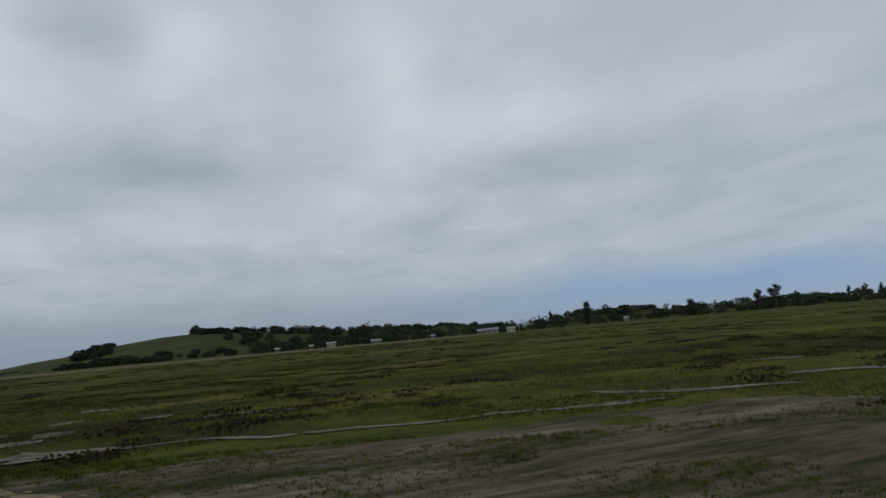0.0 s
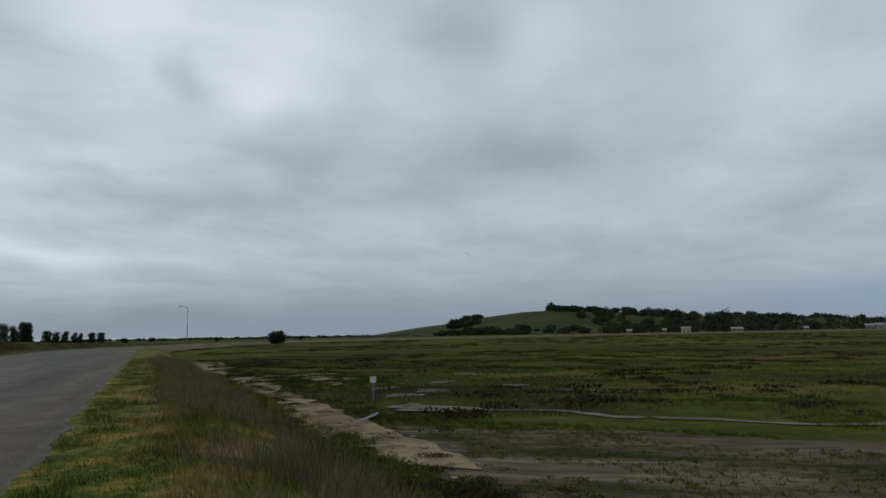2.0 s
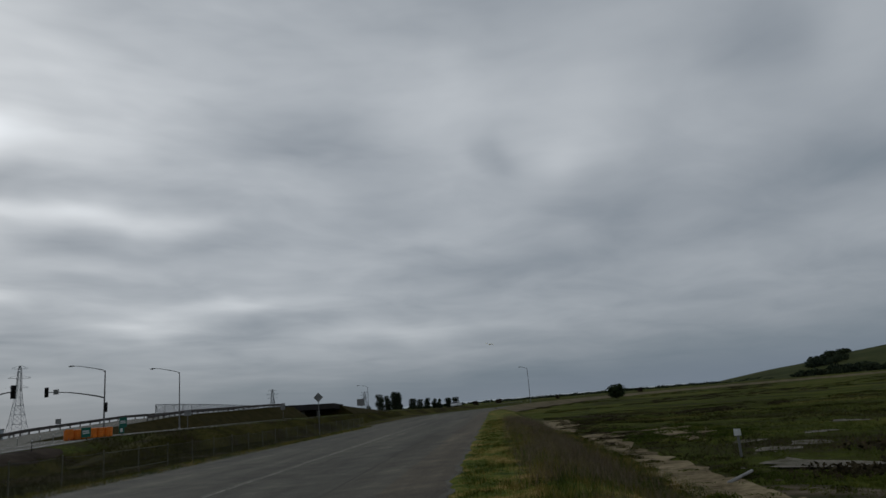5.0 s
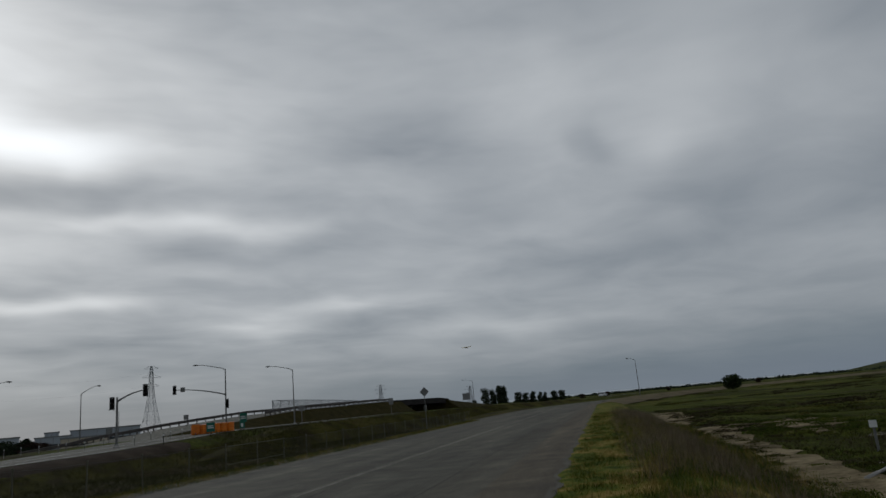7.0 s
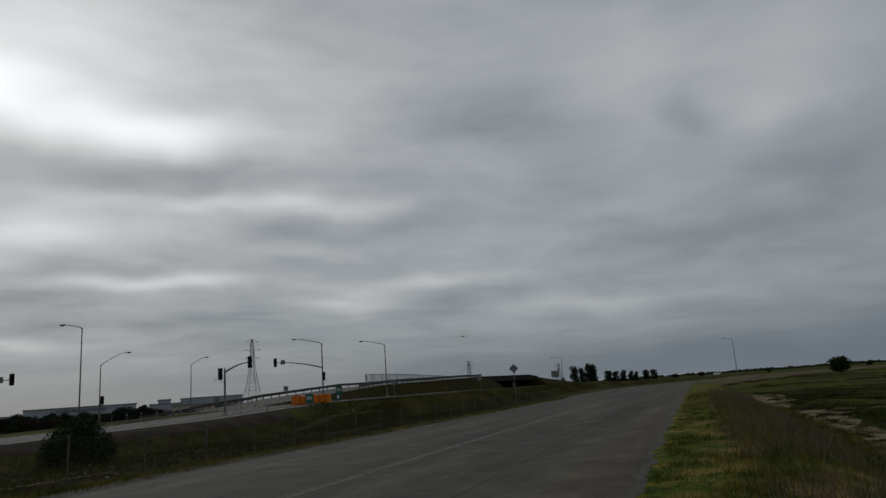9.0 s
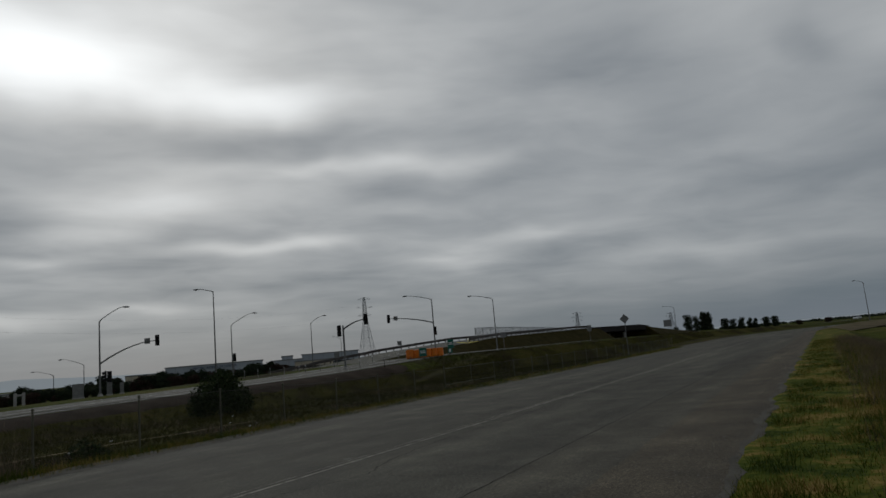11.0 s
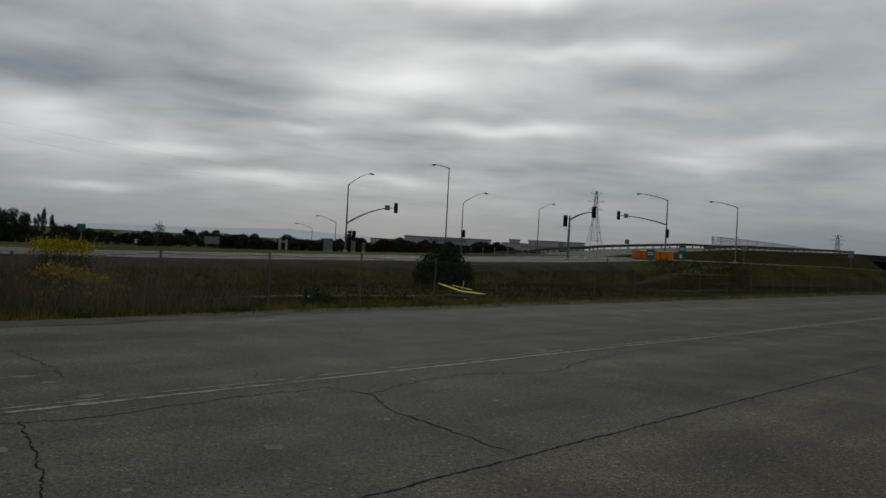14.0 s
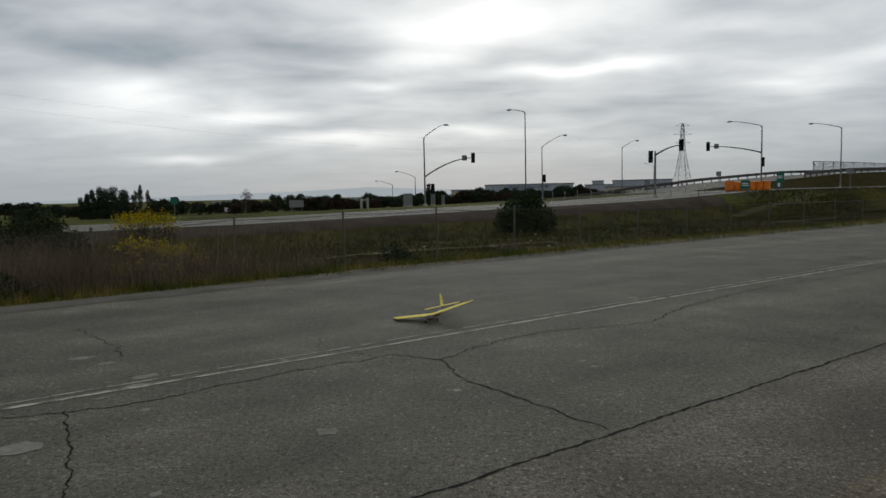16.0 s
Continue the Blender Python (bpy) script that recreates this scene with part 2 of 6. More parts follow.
def asphalt_material(name, tone, warm=1.0):
    """Old asphalt: stone grains, worn wheel paths, faint stains."""
    m = bpy.data.materials.new(name)
    m.use_nodes = True
    t = m.node_tree
    b = t.nodes["Principled BSDF"]
    n = Net(t)
    co = n.node("ShaderNodeTexCoord").outputs["Object"]
    lanes = n.mapping(n.mapping(co, rot=(0, 0, radians(-35.2))), scale=(0.06, 1, 1))
    big = n.noise(lanes, 0.55, 5.0, 0.6)
    mid = n.noise(co, 0.8, 5.0, 0.6)
    grain = n.noise(co, 70.0, 2.0, 0.75)
    peb = n.noise(co, 24.0, 4.0, 0.75)
    f = n.math("ADD", n.math("MULTIPLY", big, 0.20), n.math("ADD", n.math("MULTIPLY", mid, 0.20), n.math("ADD", n.math("MULTIPLY", grain, 0.34), n.math("MULTIPLY", peb, 0.26))))
    f = n.math("MULTIPLY_ADD", n.math("SUBTRACT", f, 0.5), 5.4, 0.5)
    base = n.ramp(f, [(0.0, (tone * 0.36, tone * 0.345 * warm, tone * 0.30 * warm)), (0.45, (tone, tone * 0.955 * warm, tone * 0.77 * warm ** 2)), (0.75, (tone * 1.55, tone * 1.47 * warm, tone * 1.18 * warm ** 2)), (1.0, (tone * 2.9, tone * 2.75 * warm, tone * 2.25 * warm ** 2))])
    v = n.node("ShaderNodeTexVoronoi")
    n.put(v.inputs["Vector"], co)
    v.inputs["Scale"].default_value = 13.0
    spot = n.ramp(v.outputs["Distance"], [(0.07, (1, 1, 1)), (0.15, (0, 0, 0))])
    keep = n.ramp(n.noise(co, 9.0, 2.0), [(0.44, (0, 0, 0)), (0.52, (1, 1, 1))])
    col = n.mix(n.math("MULTIPLY", n.math("MULTIPLY", spot, keep), 0.8), base, (0.34, 0.33, 0.31))
    v2 = n.node("ShaderNodeTexVoronoi")
    n.put(v2.inputs["Vector"], co)
    v2.inputs["Scale"].default_value = 46.0
    chip = n.ramp(v2.outputs["Distance"], [(0.10, (1, 1, 1)), (0.24, (0, 0, 0))])
    some = n.ramp(n.noise(co, 31.0, 1.0), [(0.56, (0, 0, 0)), (0.62, (1, 1, 1))])
    pit = n.ramp(n.noise(n.mapping(co, loc=(9, 4, 1)), 26.0, 1.0), [(0.60, (0, 0, 0)), (0.66, (1, 1, 1))])
    col = n.mix(n.math("MULTIPLY", n.math("MULTIPLY", chip, some), 0.85), col, (0.27, 0.255, 0.23))
    col = n.mix(n.math("MULTIPLY", pit, 0.55), col, (0.022, 0.021, 0.019))
    t.links.new(col, b.inputs["Base Color"])
    n.put(b.inputs["Roughness"], n.math("ADD", 0.74, n.math("MULTIPLY", mid, 0.2)))
    b.inputs["Specular IOR Level"].default_value = 0.12
    bp = n.node("ShaderNodeBump")
    bp.inputs["Strength"].default_value, bp.inputs["Distance"].default_value = 0.5, 0.006
    t.links.new(n.math("ADD", grain, peb), bp.inputs["Height"])
    t.links.new(bp.outputs[0], b.inputs["Normal"])
    return m


MAT = {}
MAT["pasture"] = ground_material()
MAT["asphalt"] = asphalt_material("old_asphalt", 0.085, 0.972)
MAT["brown_asphalt"] = asphalt_material("muddy_asphalt", 0.092, 0.87)
MAT["dirty_asphalt"] = asphalt_material("earth_stained_asphalt", 0.083, 0.945)
MAT["highway"] = asphalt_material("pale_asphalt", 0.115)
MAT["concrete"] = stuff_material("concrete", plain_stops((0.30, 0.29, 0.27)), 1.2, 0.85)
MAT["sand"] = stuff_material("dry_sand", [(0.25, (0.066, 0.052, 0.025)), (0.42, (0.150, 0.117, 0.066)), (0.60, (0.240, 0.192, 0.112)), (0.85, (0.320, 0.262, 0.165))], 0.45, 0.95, fine=4.0, bump=0.5, spec=0.04)
MAT["salt"] = stuff_material("pale_dry_mud", [(0.25, (0.070, 0.064, 0.038)), (0.5, (0.155, 0.138, 0.108)), (0.8, (0.250, 0.227, 0.190))], 0.8, 0.9, fine=6.0, spec=0.04)
MAT["mud"] = stuff_material("bare_mud", [(0.22, (0.024, 0.030, 0.008)), (0.36, (0.040, 0.038, 0.016)), (0.47, (0.074, 0.058, 0.036)), (0.62, (0.115, 0.092, 0.062)), (0.82, (0.200, 0.168, 0.120))], 0.5, 0.9, fine=2.6, bump=0.7, stretch=(1.6, 0.35, 1), spec=0.04)
MAT["verge"] = stuff_material("verge_turf", [(0.26, (0.0258, 0.0424, 0.0066)), (0.42, (0.0656, 0.0870, 0.0110)), (0.53, (0.1148, 0.1204, 0.0177)), (0.63, (0.2108, 0.1561, 0.0398)), (0.80, (0.3280, 0.2229, 0.0829))], 0.9, 0.95, fine=6.0, bump=0.7, spec=0.04)
MAT["slope"] = stuff_material("slope_soil", [(0.1, (0.0190, 0.0162, 0.0057)), (0.5, (0.0362, 0.0308, 0.0086)), (0.9, (0.0585, 0.0403, 0.0170))], 0.7, 0.95, fine=10.0, bump=0.6, spec=0.04)
MAT["dust"] = stuff_material("edge_dust", [(0.2, (0.0750, 0.0690, 0.0585)), (0.8, (0.1500, 0.1387, 0.1162))], 1.4, 0.95, fine=18.0, spec=0.04)
MAT["grass"] = stuff_material("green_grass", [(0.26, (0.0255, 0.0419, 0.0066)), (0.42, (0.0648, 0.0860, 0.0109)), (0.53, (0.1134, 0.1190, 0.0175)), (0.63, (0.2084, 0.1542, 0.0393)), (0.80, (0.3241, 0.2203, 0.0819))], 0.9, 0.8, bump=0, fine=6.0, island=0.35, spec=0.04)
MAT["field_green"] = stuff_material("low_field_green", [(0.1, (0.0243, 0.0378, 0.0081)), (0.5, (0.0540, 0.0743, 0.0121)), (0.85, (0.1053, 0.1080, 0.0189)), (1.0, (0.1620, 0.1350, 0.0324))], 0.35, 0.9, bump=0, island=0.4, spec=0.03)
MAT["heath"] = stuff_material("brown_field_heath", [(0.1, (0.0200, 0.0175, 0.0112)), (0.5, (0.0400, 0.0338, 0.0175)), (0.9, (0.0775, 0.0600, 0.0325))], 0.3, 0.9, bump=0, island=0.4, spec=0.03)
MAT["straw"] = stuff_material("dry_grass", [(0.1, (0.0600, 0.0492, 0.0312)), (0.5, (0.1320, 0.1032, 0.0696)), (0.9, (0.2580, 0.1980, 0.1344))], 0.6, 0.9, bump=0, island=0.9, spec=0.04)
MAT["weed"] = stuff_material("field_scrub", [(0.1, (0.018, 0.021, 0.007)), (0.5, (0.040, 0.043, 0.010)), (0.85, (0.085, 0.074, 0.017)), (1.0, (0.125, 0.088, 0.026))], 0.12, 0.9, bump=0, island=0.5, spec=0.04)
MAT["leaf"] = stuff_material("dark_leaves", [(0.1, (0.012, 0.020, 0.010)), (0.5, (0.028, 0.042, 0.016)), (0.95, (0.06, 0.078, 0.028))], 0.4, 0.75, bump=0, island=0.7, spec=0.04)
# Distance haze is mixed into this green, greyer than the near leaves.
MAT["leaf_far"] = stuff_material("hazed_far_leaves", [(0.1, (0.018, 0.026, 0.019)), (0.5, (0.031, 0.042, 0.024)), (0.95, (0.056, 0.068, 0.032))], 0.03, 0.85, bump=0, island=0.7, spec=0.04)
MAT["leaf_rust"] = stuff_material("rusty_leaves", [(0.1, (0.024, 0.017, 0.014)), (0.5, (0.050, 0.034, 0.027)), (0.95, (0.085, 0.060, 0.042))], 0.1, 0.85, bump=0, island=0.7, spec=0.04)
MAT["bark"] = stuff_material("bark", plain_stops((0.075, 0.06, 0.045), 0.4), 6.0, 0.9, stretch=(1, 1, 0.2))
MAT["dry_bank"] = stuff_material("dry_bank_grass", [(0.2, (0.085, 0.07, 0.04)), (0.8, (0.19, 0.155, 0.095))], 0.3, 0.95, bump=0, spec=0.03)
MAT["house_wall"] = stuff_material("pale_house_wall", plain_stops((0.22, 0.215, 0.20), 0.12), 0.5, 0.8, bump=0)
MAT["dark_soil"] = stuff_material("dark_ditch_soil", [(0.12, (0.012, 0.010, 0.004)), (0.36, (0.030, 0.023, 0.009)), (0.52, (0.046, 0.044, 0.008)), (0.68, (0.072, 0.062, 0.014)), (0.82, (0.060, 0.040, 0.020)), (0.97, (0.095, 0.070, 0.036))], 0.2, 0.95, fine=2.4, bump=0.7, stretch=(1, 1, 1), spec=0.03)
MAT["bank_soil"] = stuff_material("brown_bank_soil", plain_stops((0.045, 0.034, 0.025), 0.4), 0.5, 0.95, fine=6.0, bump=0.4, spec=0.03)
MAT["hill"] = stuff_material("hill_grass", [(0.15, (0.024, 0.027, 0.011)), (0.5, (0.044, 0.053, 0.016)), (0.85, (0.074, 0.075, 0.028))], 0.02, 0.95, fine=0.2, bump=0, spec=0.04)
MAT["flower"] = stuff_material("mustard_bloom", [(0.1, (0.20, 0.15, 0.004)), (0.8, (0.48, 0.36, 0.008))], 3.0, 0.8, bump=0, island=0.8, spec=0.04)
MAT["steel"] = stuff_material("galvanised_steel", plain_stops((0.23, 0.235, 0.24)), 2.0, 0.55, 0.6, 0.05)
MAT["grey_steel"] = stuff_material("weathered_steel", plain_stops((0.16, 0.16, 0.155)), 2.0, 0.7, 0.2, 0.05)
MAT["pylon"] = stuff_material("pylon_steel", plain_stops((0.24, 0.25, 0.26)), 1.0, 0.6, 0.3, 0)
MAT["black"] = stuff_material("black_signal_paint", plain_stops((0.012, 0.012, 0.013)), 5.0, 0.6, 0, 0.05)
MAT["lens"] = stuff_material("dark_glass_lens", plain_stops((0.03, 0.02, 0.018)), 8.0, 0.3, 0, 0)
MAT["white"] = stuff_material("white_paint", plain_stops((0.62, 0.62, 0.6), 0.12), 3.0, 0.6, 0, 0.05)
MAT["line"] = stuff_material("worn_road_paint", [(0.28, (0.095, 0.090, 0.076)), (0.40, (0.185, 0.172, 0.144)), (0.52, (0.32, 0.295, 0.25)), (0.72, (0.45, 0.42, 0.37))], 5.0, 0.85, fine=30.0, bump=0.2, spec=0.04)
MAT["crack"] = stuff_material("open_crack", plain_stops((0.018, 0.017, 0.016), 0.4), 6.0, 0.95, spec=0.04)
MAT["pale_patch"] = stuff_material("pale_road_patch", [(0.2, (0.125, 0.119, 0.103)), (0.8, (0.245, 0.232, 0.20))], 8.0, 0.9, fine=60.0, spec=0.04)
MAT["orange"] = stuff_material("orange_plastic", plain_stops((0.60, 0.158, 0.014), 0.25), 2.0, 0.5, 0, 0.05, obj=0.5)
MAT["green_sign"] = stuff_material("green_sign_sheeting", plain_stops((0.012, 0.11, 0.075), 0.15), 3.0, 0.5, 0, 0)
MAT["sign_back"] = stuff_material("bare_aluminium", plain_stops((0.19, 0.19, 0.185)), 3.0, 0.6, 0.3, 0)
MAT["sign_text"] = stuff_material("white_sheeting", plain_stops((0.6, 0.6, 0.6), 0.1), 3.0, 0.5, 0, 0)
MAT["tan_wall"] = stuff_material("tan_building_wall", plain_stops((0.46, 0.40, 0.31), 0.12), 0.06, 0.85, bump=0)
# Grey wall tone with distance haze put into the colour as pale blue.
MAT["hazed_wall"] = stuff_material("hazed_building_wall", plain_stops((0.35, 0.38, 0.42), 0.1), 0.05, 0.8, bump=0)
MAT["roof"] = stuff_material("grey_roof", plain_stops((0.22, 0.22, 0.22), 0.15), 0.1, 0.85, bump=0)
MAT["letter"] = stuff_material("dark_blue_letters", plain_stops((0.03, 0.04, 0.09), 0.1), 1.0, 0.6, bump=0)
MAT["glass"] = stuff_material("dark_window_glass", plain_stops((0.03, 0.035, 0.04), 0.2), 1.0, 0.1, bump=0, spec=0.6)
MAT["yellow"] = stuff_material("yellow_foam", [(0.2, (0.94, 0.74, 0.08)), (0.8, (0.98, 0.84, 0.20))], 5.0, 0.6, 0, 0.08, trans=0.12)
MAT["red"] = stuff_material("red_tape", plain_stops((0.080, 0.022, 0.012)), 9.0, 0.6, 0, 0.05)
MAT["girder"] = stuff_material("dark_weathered_girder", plain_stops((0.028, 0.025, 0.024), 0.3), 0.6, 0.85, 0, 0.1, spec=0.1)
MAT["rubber"] = stuff_material("black_rubber", plain_stops((0.018, 0.018, 0.018)), 9.0, 0.8, 0, 0.1)
MAT["rail"] = stuff_material("rusty_guard_rail", plain_stops((0.085, 0.075, 0.068), 0.3), 1.0, 0.7, 0.3, 0.1)
MAT["fence_post"] = stuff_material("dull_fence_steel", plain_stops((0.105, 0.10, 0.075)), 2.0, 0.85, 0.0, 0.1, spec=0.1)
MAT["wire"] = stuff_material("fence_wire", plain_stops((0.07, 0.068, 0.058)), 3.0, 0.6, 0.5, 0)
MAT["car_white"] = stuff_material("white_car_paint", plain_stops((0.68, 0.68, 0.68), 0.05), 2.0, 0.3, 0, 0)
MAT["haze"] = stuff_material("ridge_haze_glow", plain_stops((0.05, 0.06, 0.07), 0.05), 0.002, 0.95, bump=0, spec=0.02)
# A faint even emission stands in for the haze over the ridge.
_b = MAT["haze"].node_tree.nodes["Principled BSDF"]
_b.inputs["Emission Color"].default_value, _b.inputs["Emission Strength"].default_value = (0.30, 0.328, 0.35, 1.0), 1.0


# ---- mesh building ----
U = Vector((0.81714, 0.57643))


def rd(u, v, z=0.0):
    """A place from metres along and to the left of the road's near edge line."""
    return (u * U.x - v * U.y, u * U.y + v * U.x, z)


def polar(az, dist, z=0.0):
    a = radians(az)
    return (dist * math.sin(a), dist * math.cos(a), z)


class Geo:
    """Gathers vertices and faces of one mesh."""

    def __init__(self):
        self.v, self.f = [], []

    def add(self, verts, faces):
        k = len(self.v)
        self.v += [tuple(p) for p in verts]
        self.f += [tuple(i + k for i in f) for f in faces]
        return self

    def box(self, x0, x1, y0, y1, z0, z1, m=None, bevel=0.0):
        b = min(bevel, (x1 - x0) / 3, (y1 - y0) / 3)
        if b > 0:
            ring = [(x0 + b, y0), (x1 - b, y0), (x1, y0 + b), (x1, y1 - b), (x1 - b, y1), (x0 + b, y1), (x0, y1 - b), (x0, y0 + b)]
        else:
            ring = [(x0, y0), (x1, y0), (x1, y1), (x0, y1)]
        n = len(ring)
        vs = [Vector((x, y, z)) for z in (z0, z1) for x, y in ring]
        if m is not None:
            vs = [m @ p for p in vs]
        fs = [tuple(range(n))[::-1], tuple(range(n, 2 * n))] + [(i, (i + 1) % n, n + (i + 1) % n, n + i) for i in range(n)]
        return self.add(vs, fs)

    def tube(self, pts, radii, sides=8, cap=True):
        pts = [Vector(p) for p in pts]
        if not isinstance(radii, (list, tuple)):
            radii = [radii] * len(pts)
        vs, n = [], sides
        ref = None
        for i, p in enumerate(pts):
            t = (pts[min(i + 1, len(pts) - 1)] - pts[max(i - 1, 0)]).normalized()
            if ref is None:
                ref = Vector((1, 0, 0)) if abs(t.x) < 0.8 else Vector((0, 1, 0))
            a = (ref - t * ref.dot(t)).normalized()
            ref = a
            b = t.cross(a)
            vs += [p + (a * math.cos(2 * math.pi * k / n) + b * math.sin(2 * math.pi * k / n)) * radii[i] for k in range(n)]
        fs = [(i * n + k, i * n + (k + 1) % n, (i + 1) * n + (k + 1) % n, (i + 1) * n + k) for i in range(len(pts) - 1) for k in range(n)]
        if cap:
            fs += [tuple(range(n))[::-1], tuple(range((len(pts) - 1) * n, len(pts) * n))]
        return self.add(vs, fs)

    def lathe(self, profile, sides=14, m=None):
        vs = [Vector((r * math.cos(2 * math.pi * k / sides), r * math.sin(2 * math.pi * k / sides), z)) for r, z in profile for k in range(sides)]
        if m is not None:
            vs = [m @ p for p in vs]
        n = sides
        fs = [(i * n + k, i * n + (k + 1) % n, (i + 1) * n + (k + 1) % n, (i + 1) * n + k) for i in range(len(profile) - 1) for k in range(n)]
        fs += [tuple(range(n))[::-1], tuple(range((len(profile) - 1) * n, len(profile) * n))]
        return self.add(vs, fs)

    def mesh(self, name, mat, smooth=False):
        me = bpy.data.meshes.new(name)
        me.from_pydata(self.v, [], self.f)
        me.materials.append(MAT[mat])
        if smooth:
            me.polygons.foreach_set("use_smooth", [True] * len(me.polygons))
        me.update()
        return me


def thing(name, label, category, at=(0, 0, 0), rz=0.0, group="", kind="", m=None):
    ob = new(name)
    ob.empty_display_size = 0.2
    ob.matrix_basis = m if m is not None else pose(*at, 0, 0, rz)
    return tagged(ob, label, category, group, kind)


def part(name, geo, mat, parent, label="", smooth=False, kind=""):
    ob = new(name, geo.mesh(name, mat, smooth) if isinstance(geo, Geo) else geo)
    ob.parent = parent
    return tagged(ob, label, kind=kind)


def solid(name, geo, mat, label, category, kind="", group="", smooth=False):
    return tagged(new(name, geo.mesh(name, mat, smooth)), label, category, group, kind)


def sm(x, a, b):
    """0 below a, 1 above b, smooth between."""
    t = np.clip((np.asarray(x, float) - a) / (b - a), 0, 1)
    return t * t * (3 - 2 * t)


def quick_mesh(name, verts, nper, mat):
    """A mesh of loose polygons with nper corners each, from an array of corners."""
    me = bpy.data.meshes.new(name)
    k = len(verts)
    me.vertices.add(k)
    me.vertices.foreach_set("co", np.asarray(verts, np.float32).ravel())
    me.loops.add(k)
    me.loops.foreach_set("vertex_index", np.arange(k, dtype=np.int32))
    me.polygons.add(k // nper)
    me.polygons.foreach_set("loop_start", np.arange(0, k, nper, dtype=np.int32))
    me.materials.append(MAT[mat])
    me.update(calc_edges=True)
    return me

# ---- the land ----
def highway_z(u):
    return np.interp(u, [-1e5, 15, 53, 75, 95, 150, 320, 420, 1e5], [0, 0, 0.6, 1.3, 1.4, 1.5, 1.2, 0.0, 0.0])


def wave(u, v):
    u, v = np.asarray(u, float), np.asarray(v, float)
    return (np.sin(u * 0.31 + 1.3 * np.sin(v * 0.23)) * np.cos(v * 0.37 + 0.9 * np.sin(u * 0.19)) + 0.6 * np.sin(u * 0.83 + v * 0.57) * np.cos(v * 0.91 - u * 0.4))


def land_z(u, v):
    """Height of the ground: road bank, ditch beside the highway, low pasture."""
    u, v = np.asarray(u, float), np.asarray(v, float)
    far = sm(np.hypot(u, v), 110, 210)
    ditch = -0.75 * sm(v, 12.9, 16.5) - 0.45 * sm(v, 17.5, 24)
    ditch = ditch * (1 - sm(u, 95, 150))
    hz = highway_z(u)
    up = sm(v, 35, 41.2)
    left = ditch * (1 - up) + (hz - 0.06) * up
    left = left * (1 - sm(v, 54, 130)) + (-1.2) * sm(v, 54, 130)
    plain = -0.9 * sm(-v, 1.7, 5.8) * (1 - 0.85 * far)
    right = plain + 0.07 * wave(u, v) * sm(-v, 5, 9)
    z = np.where(v > 0, left + 0.05 * wave(u, v) * sm(v, 14.5, 18) * (1 - up), right)
    return z - 0.05 * sm(v, -0.6, 0.2) * (1 - sm(v, 12.4, 13.4))


def axis(near0, near1, step, far):
    a = list(np.arange(near0, near1 + 1e-6, step))
    for sign, start in ((1, near1), (-1, near0)):
        p, s, out = start, step, []
        while abs(p) < far:
            s *= 1.14
            p += sign * s
            out.append(p)
        a = a + out if sign > 0 else out[::-1] + a
    return np.array(a)


def grid_sheet(name, us, vs, height, mat):
    uu, vv = np.meshgrid(us, vs, indexing="ij")
    zz = height(uu, vv)
    co = np.stack([uu * U.x - vv * U.y, uu * U.y + vv * U.x, zz], -1).reshape(-1, 3)
    nu, nv = len(us), len(vs)
    i = (np.arange(nu - 1)[:, None] * nv + np.arange(nv - 1)[None]).ravel()
    fs = np.stack([i, i + nv, i + nv + 1, i + 1], 1)
    me = bpy.data.meshes.new(name)
    me.from_pydata(co.tolist(), [], fs.tolist())
    me.materials.append(MAT[mat])
    me.polygons.foreach_set("use_smooth", [True] * len(me.polygons))
    me.update()
    return new(name, me)


ground = tagged(grid_sheet("ground", axis(-20, 90, 0.8, 4200), axis(-45, 60, 0.6, 4200), land_z, "pasture"),
                "rough green and brown pasture with bare soil", "ground", kind="structure")


def road_line(s):
    """Centre of the frontage road after s metres: straight, then a long bend to the right."""
    if s < 110:
        return s, 6.4, 0.0
    a = min((s - 110) / 130.0, math.pi / 2)
    u, v = 110 + 130 * math.sin(a), 6.4 - 130 * (1 - math.cos(a))
    extra = s - 110 - 130 * a
    return u + extra * math.cos(a), v - extra * math.sin(a), a


def road_ribbon(geo, s0, s1, step, left, right, z, jag=0.0):
    """A strip along the frontage road between two offsets from its centre (offsets may depend on s)."""
    n = max(1, int(round((s1 - s0) / step)))
    vs = []
    for i in range(n + 1):
        s = s0 + (s1 - s0) * i / n
        u, v, a = road_line(s)
        for off, sgn in ((left, 1), (right, -1)):
            o = off(s) if callable(off) else off
            o += jag * (noise.noise((s * 0.9, sgn * 7.0, 0.0)) + 0.6 * noise.noise((s * 3.1, sgn * 3.0, 4.0)))
            vs.append(rd(u + o * math.sin(a), v + o * math.cos(a), z))
    geo.add(vs, [(2 * i, 2 * i + 1, 2 * i + 3, 2 * i + 2) for i in range(n)])
    return geo


def near_edge(u):
    """Where the asphalt gives way to the grass beside the eye."""
    return np.interp(u, [-20, 3, 12, 20, 30, 120], EDGE) + 0.05 * np.sin(np.asarray(u, float) * 1.7) + 0.03 * np.sin(np.asarray(u, float) * 4.9 + 1)


EDGE = [0.18, 0.18, 0.2, 0.24, 0.27, 0.27]


def left_edge(s):
    return float(np.interp(s, [-60, 0, 8, 17, 30, 110, 160], [5.2, 5.5, 6.1, 6.5, 6.9, 6.9, 6.0])) + 0.30 * noise.noise((s * 0.21, 2.0, 0.0))


